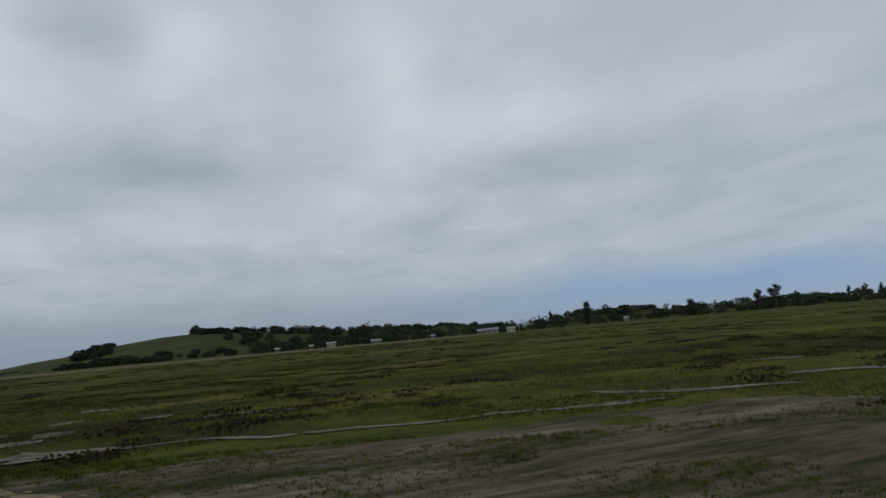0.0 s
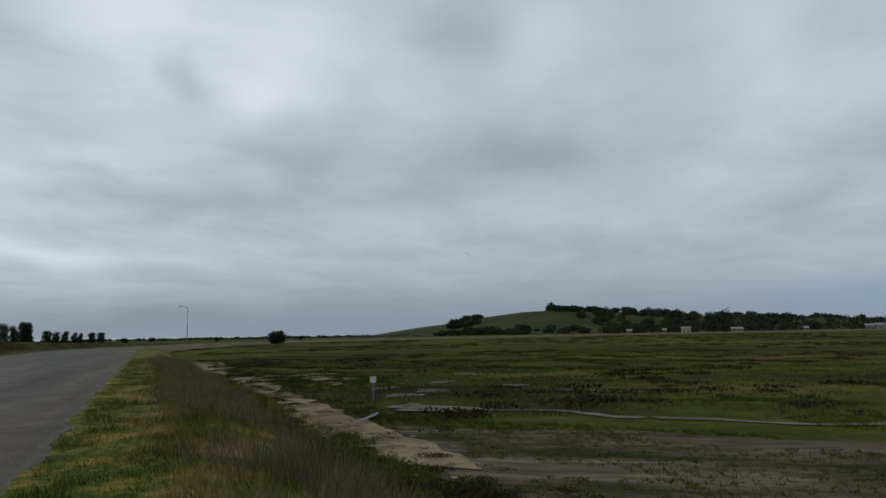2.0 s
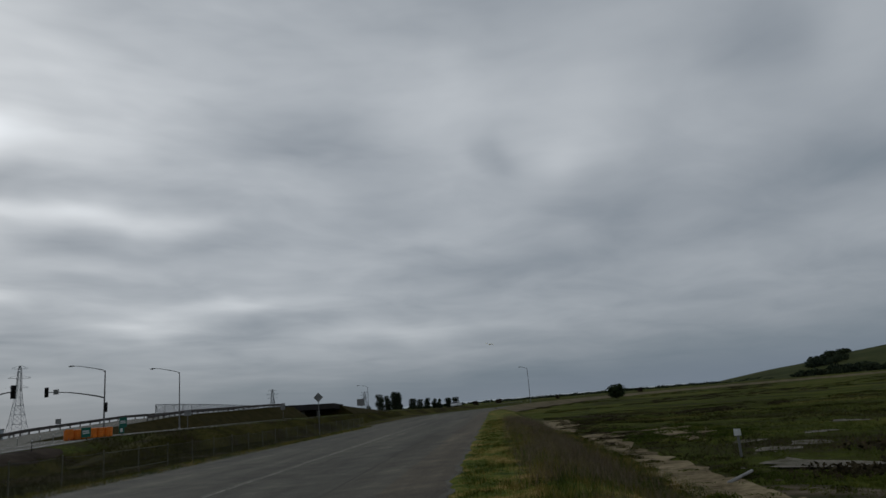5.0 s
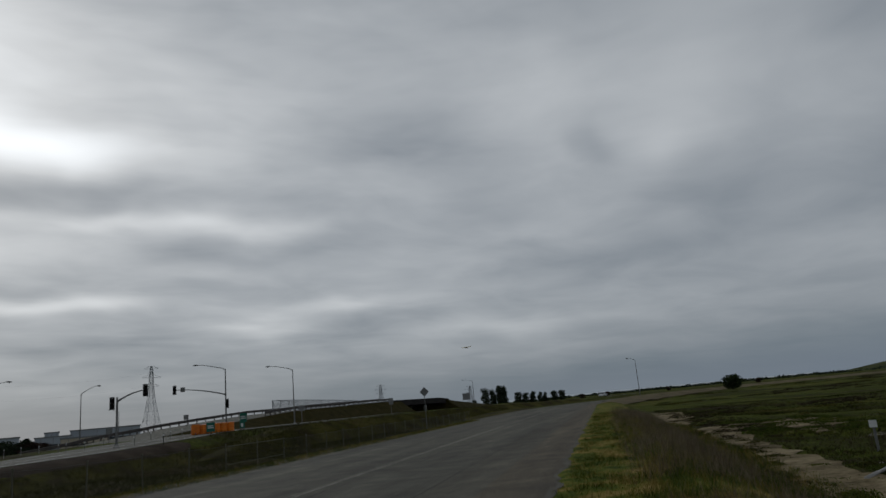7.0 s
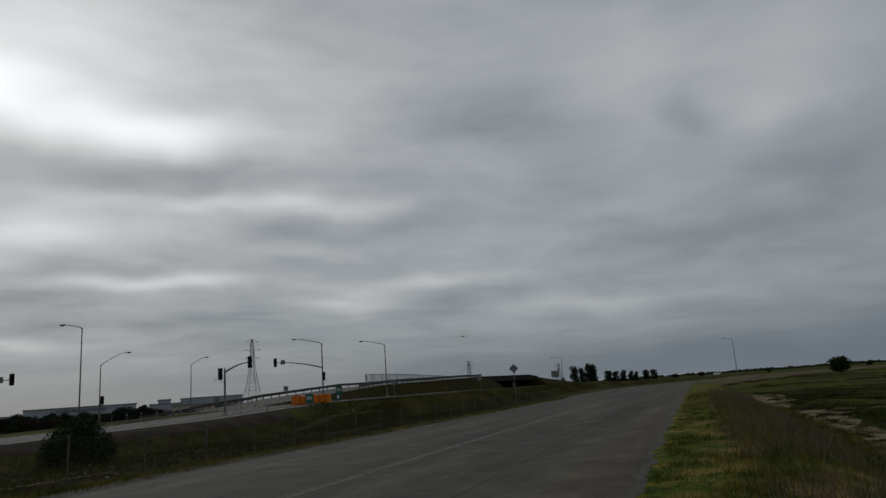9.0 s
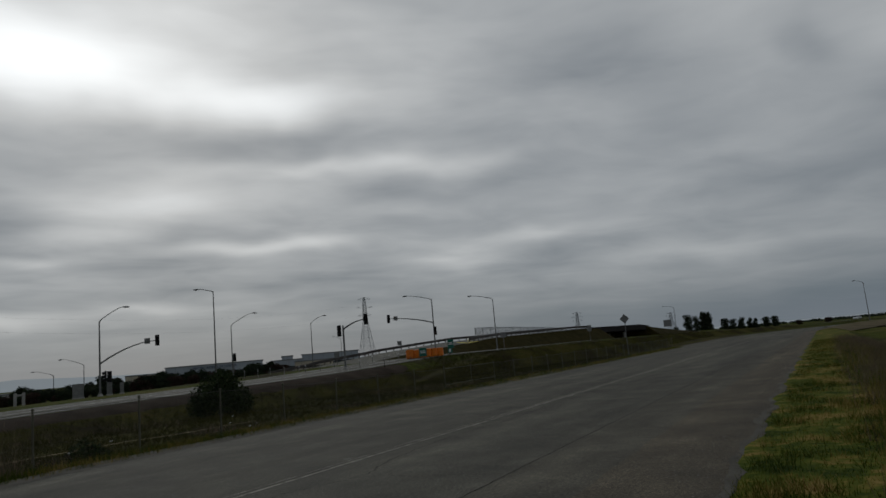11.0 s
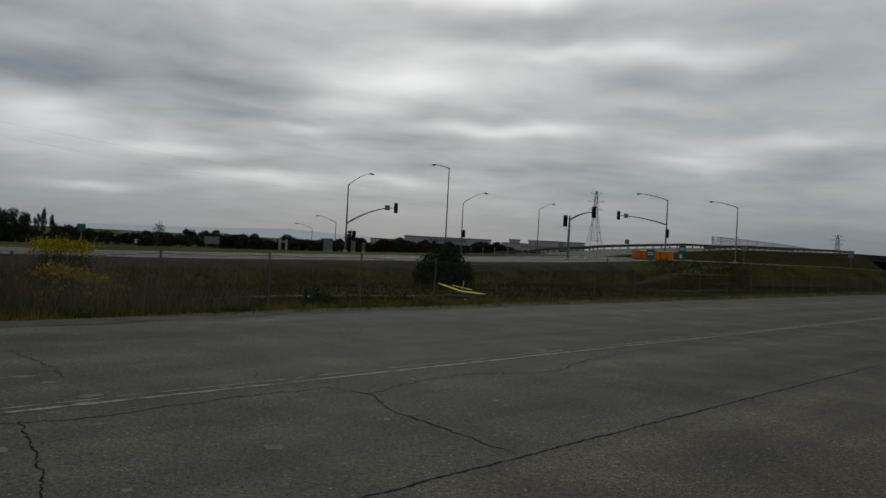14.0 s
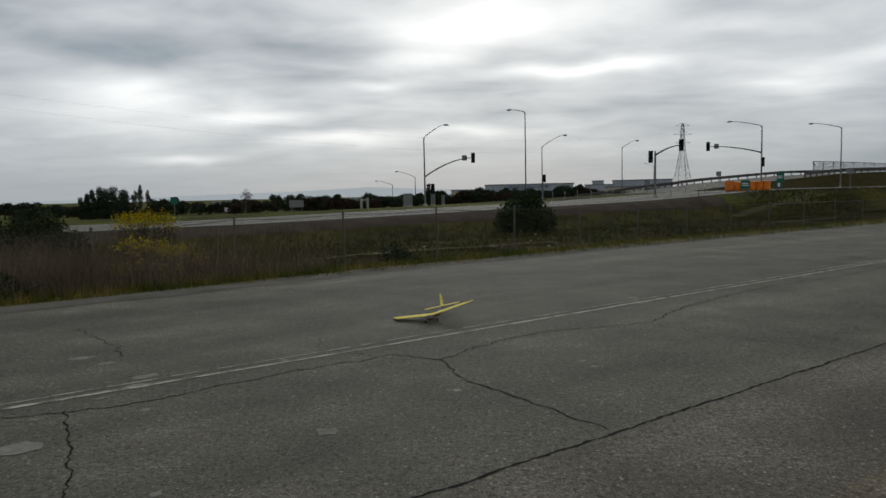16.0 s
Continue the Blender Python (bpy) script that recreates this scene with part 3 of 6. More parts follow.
frontage = solid("road", road_ribbon(Geo(), -60, 520, 0.5, left_edge, lambda s: -6.4 + float(near_edge(s)) - 0.12, 0.0, 0.04), "asphalt", "cracked grey asphalt frontage road", "road", "structure")
solid("road_shoulder", road_ribbon(Geo(), -60, 520, 0.5, lambda s: left_edge(s) + 0.55, lambda s: left_edge(s) - 0.25, 0.006, 0.12), "dust", "pale dusty crumbling road edge", "road edge", "structure")


solid("road_near_lane", road_ribbon(Geo(), -60, 120, 0.5, -3.5, lambda s: -6.4 + float(near_edge(s)) - 0.06, 0.0025, 0.04), "dirty_asphalt", "earth-stained asphalt along the near edge", "road", "structure")


solid("road_edge_dirt", road_ribbon(Geo(), -60, 120, 0.4, -4.75, lambda s: -6.4 + float(near_edge(s)) - 0.09, 0.0045, 0.05), "brown_asphalt", "brown dirt film along the road's grassy edge", "road", "structure")
solid("road_edge_sand", road_ribbon(Geo(), -60, 120, 0.25, lambda s: -6.4 + float(near_edge(s)) + 0.05, lambda s: -6.4 + float(near_edge(s)) - 0.11, 0.007, 0.06), "dust", "crumbled sandy lip of the asphalt", "road edge", "structure")


def bend_bank():
    """Dry grassy bank on the inside of the far bend."""
    g, n = Geo(), 160
    for i in range(n + 1):
        u, v, a = road_line(118 + i * 2.6)
        k = min(1.0, i / 14)
        for o, z in ((-6.3, 0.02 + 0.45 * k), (-9.5 - 2 * k, -0.6)):
            g.v.append(rd(u + o * math.sin(a), v + o * math.cos(a), z))
    g.f += [(2 * i, 2 * i + 1, 2 * i + 3, 2 * i + 2) for i in range(n)]
    return g


solid("road_bank", bend_bank(), "dry_bank", "tan dry-grass bank below the far road bend", "bank", "structure")


RAMP = [(80, 40.0, 1.3), (108, 35.5, 1.3), (133, 29.0, 1.25), (156, 23.0, 1.15), (171, 17.7, 1.05), (200, 9.0, 0.7), (235, 0.0, 0.4), (300, -16.0, 0.2)]


def ramp_at(u):
    return u, float(np.interp(u, [p[0] for p in RAMP], [p[1] for p in RAMP])), float(np.interp(u, [p[0] for p in RAMP], [p[2] for p in RAMP]))


def ramp():
    g, n = Geo(), 44
    for i in range(n + 1):
        u, v, z = ramp_at(80 + 120 * i / n)
        if i == 0:
            u, v, z = 60.0, 43.0, -0.9
        for o, dz in ((-8.5, -z - 1.0), (-3.6, -0.03), (3.6, -0.03), (8.5, -z - 1.0)):
            g.v.append(rd(u + o * 0.33, v + o * 0.94, z + dz))
    g.f += [(4 * i + j, 4 * i + 4 + j, 4 * i + 5 + j, 4 * i + 1 + j) for i in range(n) for j in range(3)]
    return g


solid("ramp_bank", ramp(), "dark_soil", "grassy bank under the slip road", "bank", "structure")


def ramp_road():
    g, n = Geo(), 60
    for i in range(n + 1):
        u, v, z = ramp_at(82 + 216 * i / n)
        for o in (-3.0, 3.3):
            g.v.append(rd(u + o * 0.33, v + o * 0.94, z + 0.03))
    g.f += [(2 * i, 2 * i + 2, 2 * i + 3, 2 * i + 1) for i in range(n)]
    return g


solid("slip_road", ramp_road(), "highway", "pale grey slip road on a low bank", "road", "structure")


def highway_strip(name, v0, v1, dz, mat, label, category, u0=-400, u1=460):
    us = np.concatenate([np.arange(u0, -40, 30.0), np.arange(-40, 160, 3.0), np.arange(160, u1 + 1, 12.0)])
    return tagged(grid_sheet(name, us, np.linspace(v0, v1, 4), lambda u, v: highway_z(u) + dz, mat), label, category, kind="structure")


highway_strip("highway", 41.5, 53.6, 0.0, "highway", "pale grey highway across a weedy ditch", "road")
highway_strip("highway_line", 42.6, 42.75, 0.012, "white", "white painted highway edge line", "road marking")
highway_strip("highway_line", 47.4, 47.55, 0.012, "white", "white painted highway lane line", "road marking")
highway_strip("highway_line", 52.4, 52.55, 0.012, "white", "white painted highway edge line", "road marking")


def blot(name, mat, label, outline, dz, kind="structure", category="ground", jag=0.25, seed=0):
    """A thin sheet on the ground with a ragged edge, from a few corners along the road's axes."""
    rng = random.Random(seed)
    pts = []
    n = len(outline)
    for i in range(n):
        (a, b), (c, d) = outline[i], outline[(i + 1) % n]
        (a0, b0), (c1, d1) = outline[i - 1], outline[(i + 2) % n]
        k = max(3, int(math.hypot(c - a, d - b) / 0.6))
        for j in range(k):
            t = j / k
            q = [0.5 * (2 * p1 + (p2 - p0) * t + (2 * p0 - 5 * p1 + 4 * p2 - p3) * t * t + (3 * p1 - p0 - 3 * p2 + p3) * t ** 3)
                 for p0, p1, p2, p3 in ((a0, a, c, c1), (b0, b, d, d1))]
            w1, w2 = (noise.noise((q[0] * 0.7, q[1] * 0.7, seed * 3.7 + o)) * 1.2 + noise.noise((q[0] * 2.3, q[1] * 2.3, seed + o)) * 0.6 for o in (0.0, 5.5))
            pts.append((q[0] + w1 * jag, q[1] + w2 * jag))
    bm = bmesh.new()
    vs = [bm.verts.new((p[0], p[1], 0)) for p in pts]
    try:
        bmesh.ops.triangle_fill(bm, edges=[bm.edges.new((vs[i], vs[(i + 1) % len(vs)])) for i in range(len(vs))], use_beauty=True)
    except ValueError:
        pass
    for _ in range(2):
        long = [e for e in bm.edges if e.calc_length() > 1.0]
        if long:
            bmesh.ops.subdivide_edges(bm, edges=long, cuts=1)
            bmesh.ops.triangulate(bm, faces=bm.faces[:])
    for p in bm.verts:
        u, v = p.co.x, p.co.y
        p.co = rd(u, v, float(land_z(u, v)) + dz)
    bmesh.ops.recalc_face_normals(bm, faces=bm.faces[:])
    for fc in bm.faces:
        if fc.normal.z < 0:
            fc.normal_flip()
    me = bpy.data.meshes.new(name)
    bm.to_mesh(me)
    bm.free()
    me.materials.append(MAT[mat])
    crumbs = Geo()
    for k in range(int(len(pts) * 0.5)):
        q = pts[rng.randrange(len(pts))]
        a, c = q[0] + rng.gauss(0, 1.2 * jag), q[1] + rng.gauss(0, 1.2 * jag)
        r = rng.uniform(0.02, 0.2 * jag + 0.05)
        ring = [(a + r * rng.uniform(0.5, 1.2) * math.cos(j * 0.785), c + r * rng.uniform(0.3, 0.8) * math.sin(j * 0.785)) for j in range(8)]
        crumbs.add([rd(x_, y_, float(land_z(x_, y_)) + dz * 0.8 + 0.004 * (k % 5)) for x_, y_ in ring], [tuple(range(8))])
    tagged(new(name + "_crumbs", crumbs.mesh(name + "_crumbs", mat)), "scattered scraps of " + label, category, kind="stuff")
    return tagged(new(name, me), label, category, kind=kind)


blot("bare_soil", "mud", "bare brown mud with sparse weeds", [(17, -7.2), (14.5, -10.4), (11.5, -13.5), (8.2, -17.8), (3.5, -22), (-4, -20), (-3, -9.5), (3, -6.8), (8.5, -6.0), (12, -6.2)], 0.03, jag=0.55, seed=1)
blot("sand_path", "sand", "pale sandy footpath through low weeds", [(10.6, -6.9), (12.4, -7.2), (16.5, -7.0), (21.2, -7.1), (26, -7.2), (32, -7.1), (36.5, -7.5), (39.5, -7.9), (40.5, -9.4), (43.5, -9.4), (44.5, -7.2), (42.5, -5.9), (40, -5.9), (31.6, -5.7), (24, -5.7), (18, -5.3), (14.5, -5.5), (12.4, -5.9), (11.0, -6.4)], 0.045, jag=0.55, seed=2)
blot("salt_pan", "salt", "pale dried mud pan", [(22.4, -9.4), (22, -10.6), (20.4, -11.3), (19.4, -10.9), (18.9, -9.6), (19.6, -8.5), (21, -8.6)], 0.06, jag=0.5, seed=3)
blot("salt_streak", "salt", "pale dried mud streak", [(20.2, -11.0), (18.2, -13.3), (16.2, -14.9), (16.0, -14.6), (17.9, -12.9), (20.0, -10.7)], 0.03, jag=0.3, seed=4)
blot("salt_streak", "salt", "pale dried mud streak", [(15.6, -15.4), (13.4, -17.3), (11.4, -19.1), (11.2, -18.8), (13.2, -16.8), (15.4, -15.0)], 0.03, jag=0.3, seed=14)
blot("salt_streak", "salt", "pale dried mud streak", [(11.0, -19.6), (9.4, -21.0), (7.2, -22.4), (7.0, -22.0), (9.1, -20.4), (10.8, -19.2)], 0.03, jag=0.3, seed=15)
blot("sand_patch", "sand", "pale sandy clearing", [(43.5, -9.2), (46, -12.4), (44.2, -13.6), (40.5, -13.0), (37, -11.8), (33.4, -9.8), (36.5, -9.7), (40, -9.3)], 0.05, jag=0.8, seed=5)
for k_, (u_, v_) in enumerate(((30.5, -11.2), (27.6, -12.4), (26.2, -10.6), (33.5, -15.5), (38.0, -19.0), (29.0, -17.5))):
    blot("salt_streak", "salt", "small pale dried mud patch", [(u_ + 0.9, v_ - 0.3), (u_ + 0.2, v_ - 1.3), (u_ - 0.8, v_ - 0.9), (u_ - 0.5, v_ + 0.5)], 0.02, jag=0.3, seed=50 + k_)
blot("sand_mound", "sand", "low heap of tan soil", [(46, -4.8), (60, -5.1), (74, -5.6), (70, -8.0), (57, -7.2), (48, -5.9)], 0.06, jag=0.6, seed=6)
blot("salt_streak", "salt", "pale dried mud streak", [(25.2, -18.0), (22.4, -20.6), (21.8, -20.0), (24.4, -17.6)], 0.03, jag=0.3, seed=7)
blot("salt_streak", "salt", "pale dried mud streak", [(10.6, -24.0), (8.2, -24.6), (4.2, -26.5), (4.4, -25.6), (8.6, -23.6)], 0.03, jag=0.3, seed=8)
blot("salt_streak", "salt", "pale dried mud streak", [(9.2, -36.2), (6.2, -37.4), (6.0, -36.2), (8.6, -35.4)], 0.03, jag=0.3, seed=9)
blot("salt_streak", "salt", "pale dried mud streak", [(5.0, -30.0), (0.8, -31.6), (0.8, -30.4), (4.4, -29.2)], 0.03, jag=0.3, seed=10)
tagged(grid_sheet("ditch_slope", np.concatenate([np.arange(-60, 100, 1.0), np.arange(100, 160, 6.0)]), np.linspace(13.3, 38.6, 60),
                  lambda u, v: land_z(u, v) + 0.025, "dark_soil"), "dark brown and olive weedy ditch", "ditch", kind="structure")
verge = tagged(grid_sheet("grass_verge", np.arange(-20, 112, 0.6), np.concatenate([np.linspace(-3.6, -0.2, 13), np.linspace(-0.05, 0.75, 9)]),
                          lambda u, v: land_z(u, v) * (1 - sm(v, -0.2, 0.2)) + 0.03 + 0.018 * wave(u * 3, v * 3) - 0.09 * sm(v - near_edge(u), -0.22, 0.22), "verge"), "short green and yellowed roadside grass", "grass verge", kind="structure")


# ---- the radio-controlled aeroplane ----
def airfoil_panel(y0, y1, z0, z1, c0, c1, x0, x1, thick):
    """A wing panel from its root (y0) to its tip (y1); chord c, leading edge at x."""
    prof = [(0.0, 0.0), (-0.04, 0.62), (-0.18, 1.0), (-0.45, 0.85), (-1.0, 0.06), (-1.0, -0.06), (-0.5, -0.22), (-0.12, -0.28)]
    g = Geo()
    n = len(prof)
    vs = [(x + px * c, y, z + pz * thick * c / max(c0, c1)) for y, z, c, x in ((y0, z0, c0, x0), (y1, z1, c1, x1)) for px, pz in prof]
    fs = [(i, (i + 1) % n, n + (i + 1) % n, n + i) for i in range(n)] + [tuple(range(n))[::-1], tuple(range(n, 2 * n))]
    return g.add(vs, fs)


def model_plane():
    p = thing("model_airplane", "yellow foam radio-controlled airplane with upswept wings on the asphalt", "model airplane")
    for sgn, nm in ((1, "left"), (-1, "right")):
        part("wing_panel", airfoil_panel(0.0, sgn * 0.44, 0.088, 0.135, 0.235, 0.22, 0.08, 0.07, 0.022), "yellow", p)
        part("wing_tip", airfoil_panel(sgn * 0.44, sgn * 0.53, 0.135, 0.149, 0.22, 0.07, 0.07, -0.08, 0.018), "yellow", p, "tapered pale yellow tip")
    body = Geo()
    body.box(-0.30, 0.20, -0.026, 0.026, 0.045, 0.092, bevel=0.012)
    body.tube([(0.20, 0, 0.08), (0.245, 0, 0.082)], [0.030, 0.018], 10)
    part("fuselage", body, "red", p, "dark red-brown slim fuselage")
    part("battery_tray", Geo().box(-0.05, 0.12, -0.02, 0.02, 0.03, 0.05, bevel=0.008), "red", p, "dark red taped belly tray")
    part("tail_boom", Geo().tube([(-0.28, 0, 0.085), (-0.66, 0, 0.125)], [0.014, 0.008], 8), "grey_steel", p, "thin dark tail boom")
    part("tailplane", airfoil_panel(-0.23, 0.23, 0.135, 0.135, 0.13, 0.13, -0.54, -0.54, 0.010), "yellow", p)
    fin = Geo()
    out = [(-0.54, 0.135), (-0.66, 0.135), (-0.685, 0.20), (-0.67, 0.275), (-0.635, 0.295), (-0.595, 0.255), (-0.555, 0.19)]
    k = len(out)
    fin.add([(x, s * 0.005, z) for s in (-1, 1) for x, z in out], [tuple(range(k))[::-1], tuple(range(k, 2 * k))] + [(i, (i + 1) % k, k + (i + 1) % k, k + i) for i in range(k)])
    part("tail_fin", fin, "yellow", p)
    for z, r in ((0.225, 0.020), (0.178, 0.014)):
        part("spot", Geo().lathe([(r, -0.0075), (r, 0.0075)], 12, pose(-0.622, 0, z, 90, 0, 0)), "black", p, "black round spot on the fin")
    part("motor", Geo().lathe([(0.018, 0), (0.022, 0.012), (0.022, 0.03), (0.010, 0.042)], 12, pose(0.245, 0, 0.082, 0, 90, 0)), "black", p, "small black motor")
    part("propeller", Geo().box(0.284, 0.290, -0.11, 0.11, 0.073, 0.091, bevel=0.002), "grey_steel", p, "thin dark two-blade propeller")
    for s in (-1, 1):
        leg = part("landing_leg", Geo().tube([(0.08, s * 0.02, 0.05), (0.10, s * 0.07, 0.023)], 0.004, 6), "grey_steel", p)
        part("wheel", Geo().lathe([(0.008, -0.009), (0.020, -0.007), (0.023, 0), (0.020, 0.007), (0.008, 0.009)], 14, pose(0.10, s * 0.075, 0.023, 90, 0, 0)), "rubber", leg, "small black wheel")
    part("tail_skid", Geo().tube([(-0.62, 0, 0.095), (-0.66, 0, 0.064), (-0.69, 0, 0.06)], 0.003, 5), "grey_steel", p)
    return p


plane = model_plane()


# ---- signals and lamps ----
def lamp_arm(geo, z, reach, rise, r=0.055):
    geo.tube([(0, 0, z - 0.2), (reach * 0.08, 0, z + rise * 0.12), (reach * 0.5, 0, z + rise * 0.62), (reach * 0.82, 0, z + rise * 0.93), (reach, 0, z + rise)], [r, r * 0.9, r * 0.8, r * 0.65, r * 0.6], 8)


def lamp_head(x, z):
    g = Geo()
    g.tube([(x - 0.05, 0, z), (x + 0.12, 0, z + 0.01), (x + 0.38, 0, z), (x + 0.68, 0, z - 0.03)], [0.04, 0.085, 0.105, 0.05], 10)
    return g


def street_lamp(at, rz, pole_z, reach, rise, label="grey steel street lamp with a curved arm"):
    p = thing("street_lamp", label, "street lamp", at, rz, group="street lamps along the highway")
    part("base", Geo().lathe([(0.20, 0), (0.20, 0.10), (0.13, 0.14), (0.13, 0.20)], 12), "concrete", p)
    part("pole", Geo().tube([(0, 0, 0.1), (0, 0, pole_z * 0.5), (0, 0, pole_z)], [0.10, 0.08, 0.058], 10), "grey_steel", p)
    arm = Geo()
    lamp_arm(arm, pole_z, reach, rise)
    part("arm", arm, "grey_steel", p)
    head = part("lamp_head", lamp_head(reach, pole_z + rise), "grey_steel", p)
    part("lens", Geo().lathe([(0.10, 0.0), (0.085, -0.05), (0.04, -0.07)], 10, pose(reach + 0.36, 0, pole_z + rise - 0.10)), "lens", head, "dull glass lamp lens")
    return p


def signal_head(parent, x, y, z, face):
    """A three-light signal with backplate, facing the bearing face (degrees, local)."""
    m = pose(x, y, z, 0, 0, face)
    h = part("signal_head", Geo().box(-0.10, 0.10, -0.17, 0.17, -0.53, 0.53, m, 0.03), "black", parent)
    part("backplate", Geo().box(-0.015, 0.015, -0.23, 0.23, -0.61, 0.61, m, 0.01), "black", h)
    for k in (-0.35, 0.0, 0.35):
        part("visor", Geo().tube([m @ Vector((0.10, 0, k)), m @ Vector((0.34, 0, k - 0.02))], [0.155, 0.145], 12, cap=False), "black", h)
        part("lens", Geo().lathe([(0.13, 0.0), (0.10, 0.03), (0.02, 0.045)], 12, m @ pose(0.10, 0, k, 0, 90, 0)), "lens", h)
    return h


def signal_mast(at, rz, pole_z, lamp, arm_z, arm_reach, arm_rise, label, face=-90, side_heads=(), sign=True, extra_first=False):
    p = thing("traffic_signal", label, "traffic signal", at, rz, group="traffic signals at the crossing")
    part("base", Geo().lathe([(0.30, 0), (0.30, 0.12), (0.20, 0.18), (0.20, 0.30)], 12), "concrete", p)
    part("pole", Geo().tube([(0, 0, 0.1), (0, 0, arm_z), (0, 0, pole_z)], [0.115, 0.095, 0.065], 12), "grey_steel", p)
    g = Geo()
    steps = [(arm_reach * k / 7, 0, arm_z + arm_rise * math.sin(k / 7 * math.pi / 2) ** 0.9) for k in range(8)]
    g.tube(steps, [0.095 - 0.007 * k for k in range(8)], 8)
    part("mast_arm", g, "grey_steel", p)
    signal_head(p, arm_reach, 0, arm_z + arm_rise, face)
    if sign:
        part("hanging_sign", Geo().box(arm_reach - 1.35, arm_reach - 0.75, -0.02, 0.02, arm_z + arm_rise - 0.32, arm_z + arm_rise + 0.30, bevel=0.006), "sign_back", p, "small pale square sign on the arm")
    if lamp:
        a = Geo()
        lamp_arm(a, pole_z, lamp[0], lamp[1])
        part("lamp_arm", a, "grey_steel", p)
        part("lamp_head", lamp_head(lamp[0], pole_z + lamp[1]), "grey_steel", p)
    for x, z, fc in side_heads:
        signal_head(p, x, 0.0, z, fc)
    return p


def place(az, dist):
    x, y, _ = polar(az, dist)
    u, v = x * U.x + y * U.y, -x * U.y + y * U.x
    z = float(land_z(u, v))
    if 41.5 < v < 53.6:
        z += 0.06
    return (x, y, z)


def height_at(az, dist, el, base):
    return 1.58 + dist * math.tan(radians(el)) - base


def arm_turn(az):
    """Turn that lays a local x axis across the line of sight, to the right."""
    return -az


b = place(-1.4, 83)
signal_mast(b, 1.4, height_at(-1.4, 83, 4.75, b[2]), (2.4, 1.45), height_at(-1.4, 83, 1.5, b[2]), 5.9, 2.2, "grey steel signal mast with long curved arm and lamp", -90,
            ((0.55, height_at(-1.4, 83, 0.55, b[2]), 190), (0.95, height_at(-1.4, 83, 0.5, b[2]), -90)))
b = place(17.3, 75)
signal_mast(b, -17.3, height_at(17.3, 75, 3.1, b[2]), None, height_at(17.3, 75, 2.75, b[2]), 2.55, 0.95, "grey steel signal post with short curved arm", -90,
            ((-0.45, height_at(17.3, 75, 2.65, b[2]), -80),), sign=False)
b = place(25.0, 100)
signal_mast(b, 180 - 25.0, height_at(25, 100, 4.65, b[2]), (3.6, 0.75), height_at(25, 100, 2.65, b[2]), 6.6, 1.1, "grey steel signal mast with long arm and lamp", 90,
            ((-0.15, height_at(25, 100, 1.95, b[2]), 90),))
for az, dist, top, reach, rise, turn in ((7.0, 90, 6.6, 1.7, 0.35, 173.0), (-33.6, 70, 8.15, 0.5, 0.15, 213.0), (8.35, 110, 3.75, 3.3, 1.7, -8.4),
                                         (14.75, 130, 3.45, 2.3, 1.2, -14.8), (-2.2, 140, 1.5, 3.4, 1.2, 182.2), (-4.1, 165, 0.9, 3.4, 1.0, 184.1),
                                         (30.2, 110, 4.2, 3.4, 0.75, 150.0), (57.9, 190, 2.35, 1.6, 0.6, 122.0), (49.2 - 4.6, 260, 1.95, 3.2, 0.7, 136.0), (17.2, 230, 1.9, 2.2, 0.9, 163.0)):
    b = place(az, dist)
    street_lamp(b, turn, height_at(az, dist, top, b[2]), reach, rise)
b = place(8.4, 109)
pole_sig = thing("traffic_signal", "black three-light signal on a slim steel post", "traffic signal", b, -8.4, group="traffic signals at the crossing")
part("pole", Geo().tube([(0, 0, 0), (0, 0, 3.6)], 0.06, 8), "grey_steel", pole_sig)
signal_head(pole_sig, 0.25, 0, height_at(8.4, 109, 1.15, b[2]), -90)


# ---- signs, posts, cabinets ----
def panel_sign(name, label, category, at, rz, post_h, w, h, zc, face_mat, bars=(), posts=(0.0,), diamond=False, group=""):
    p = thing(name, label, category, at, rz, group=group)
    for x in posts:
        part("post", Geo().box(x - 0.04, x + 0.04, -0.03, 0.03, 0, post_h, bevel=0.01), "grey_steel", p)
    if diamond:
        pan = Geo().box(-w / 2, w / 2, -0.055, -0.035, -w / 2, w / 2, pose(0, 0, zc, 0, 45, 0), 0.004)
    else:
        pan = Geo().box(-w / 2, w / 2, -0.055, -0.035, zc - h / 2, zc + h / 2, bevel=0.004)
    pp = part("panel", pan, face_mat, p)
    for x0, x1, z0, z1 in bars:
        part("text_bar", Geo().box(x0, x1, -0.062, -0.056, z0, z1), "sign_text", pp, "white unreadable line of lettering")
    return p


b = place(41.0, 75)
panel_sign("warning_sign", "grey back of a diamond road sign above weeds", "road sign", b, -41, height_at(41, 75, 1.7, b[2]), 0.72, 0.72, height_at(41, 75, 1.5, b[2]), "sign_back", diamond=True)
for az, dist, zc, w, h in ((23.9, 85, 0.25, 0.95, 1.05), (26.3, 96, 0.75, 0.85, 1.2)):
    b = place(az, dist)
    z = height_at(az, dist, zc, b[2])
    panel_sign("guide_sign", "small green guide sign on a steel post", "road sign", b, -az, z + h / 2, w, h, z, "green_sign",
               ((-w * 0.36, w * 0.3, z + 0.09, z + 0.2), (-w * 0.36, w * 0.36, z - 0.12, z - 0.01)), group="green guide signs")
    if az > 25:
        panel_sign("route_marker", "small green plate with white figure below a guide sign", "road sign", (b[0] - 0.3, b[1] - 0.3, b[2]), -az, z - 0.6, 0.6, 0.8, z - 0.9, "green_sign", ((-0.16, 0.12, z - 1.15, z - 0.72),))
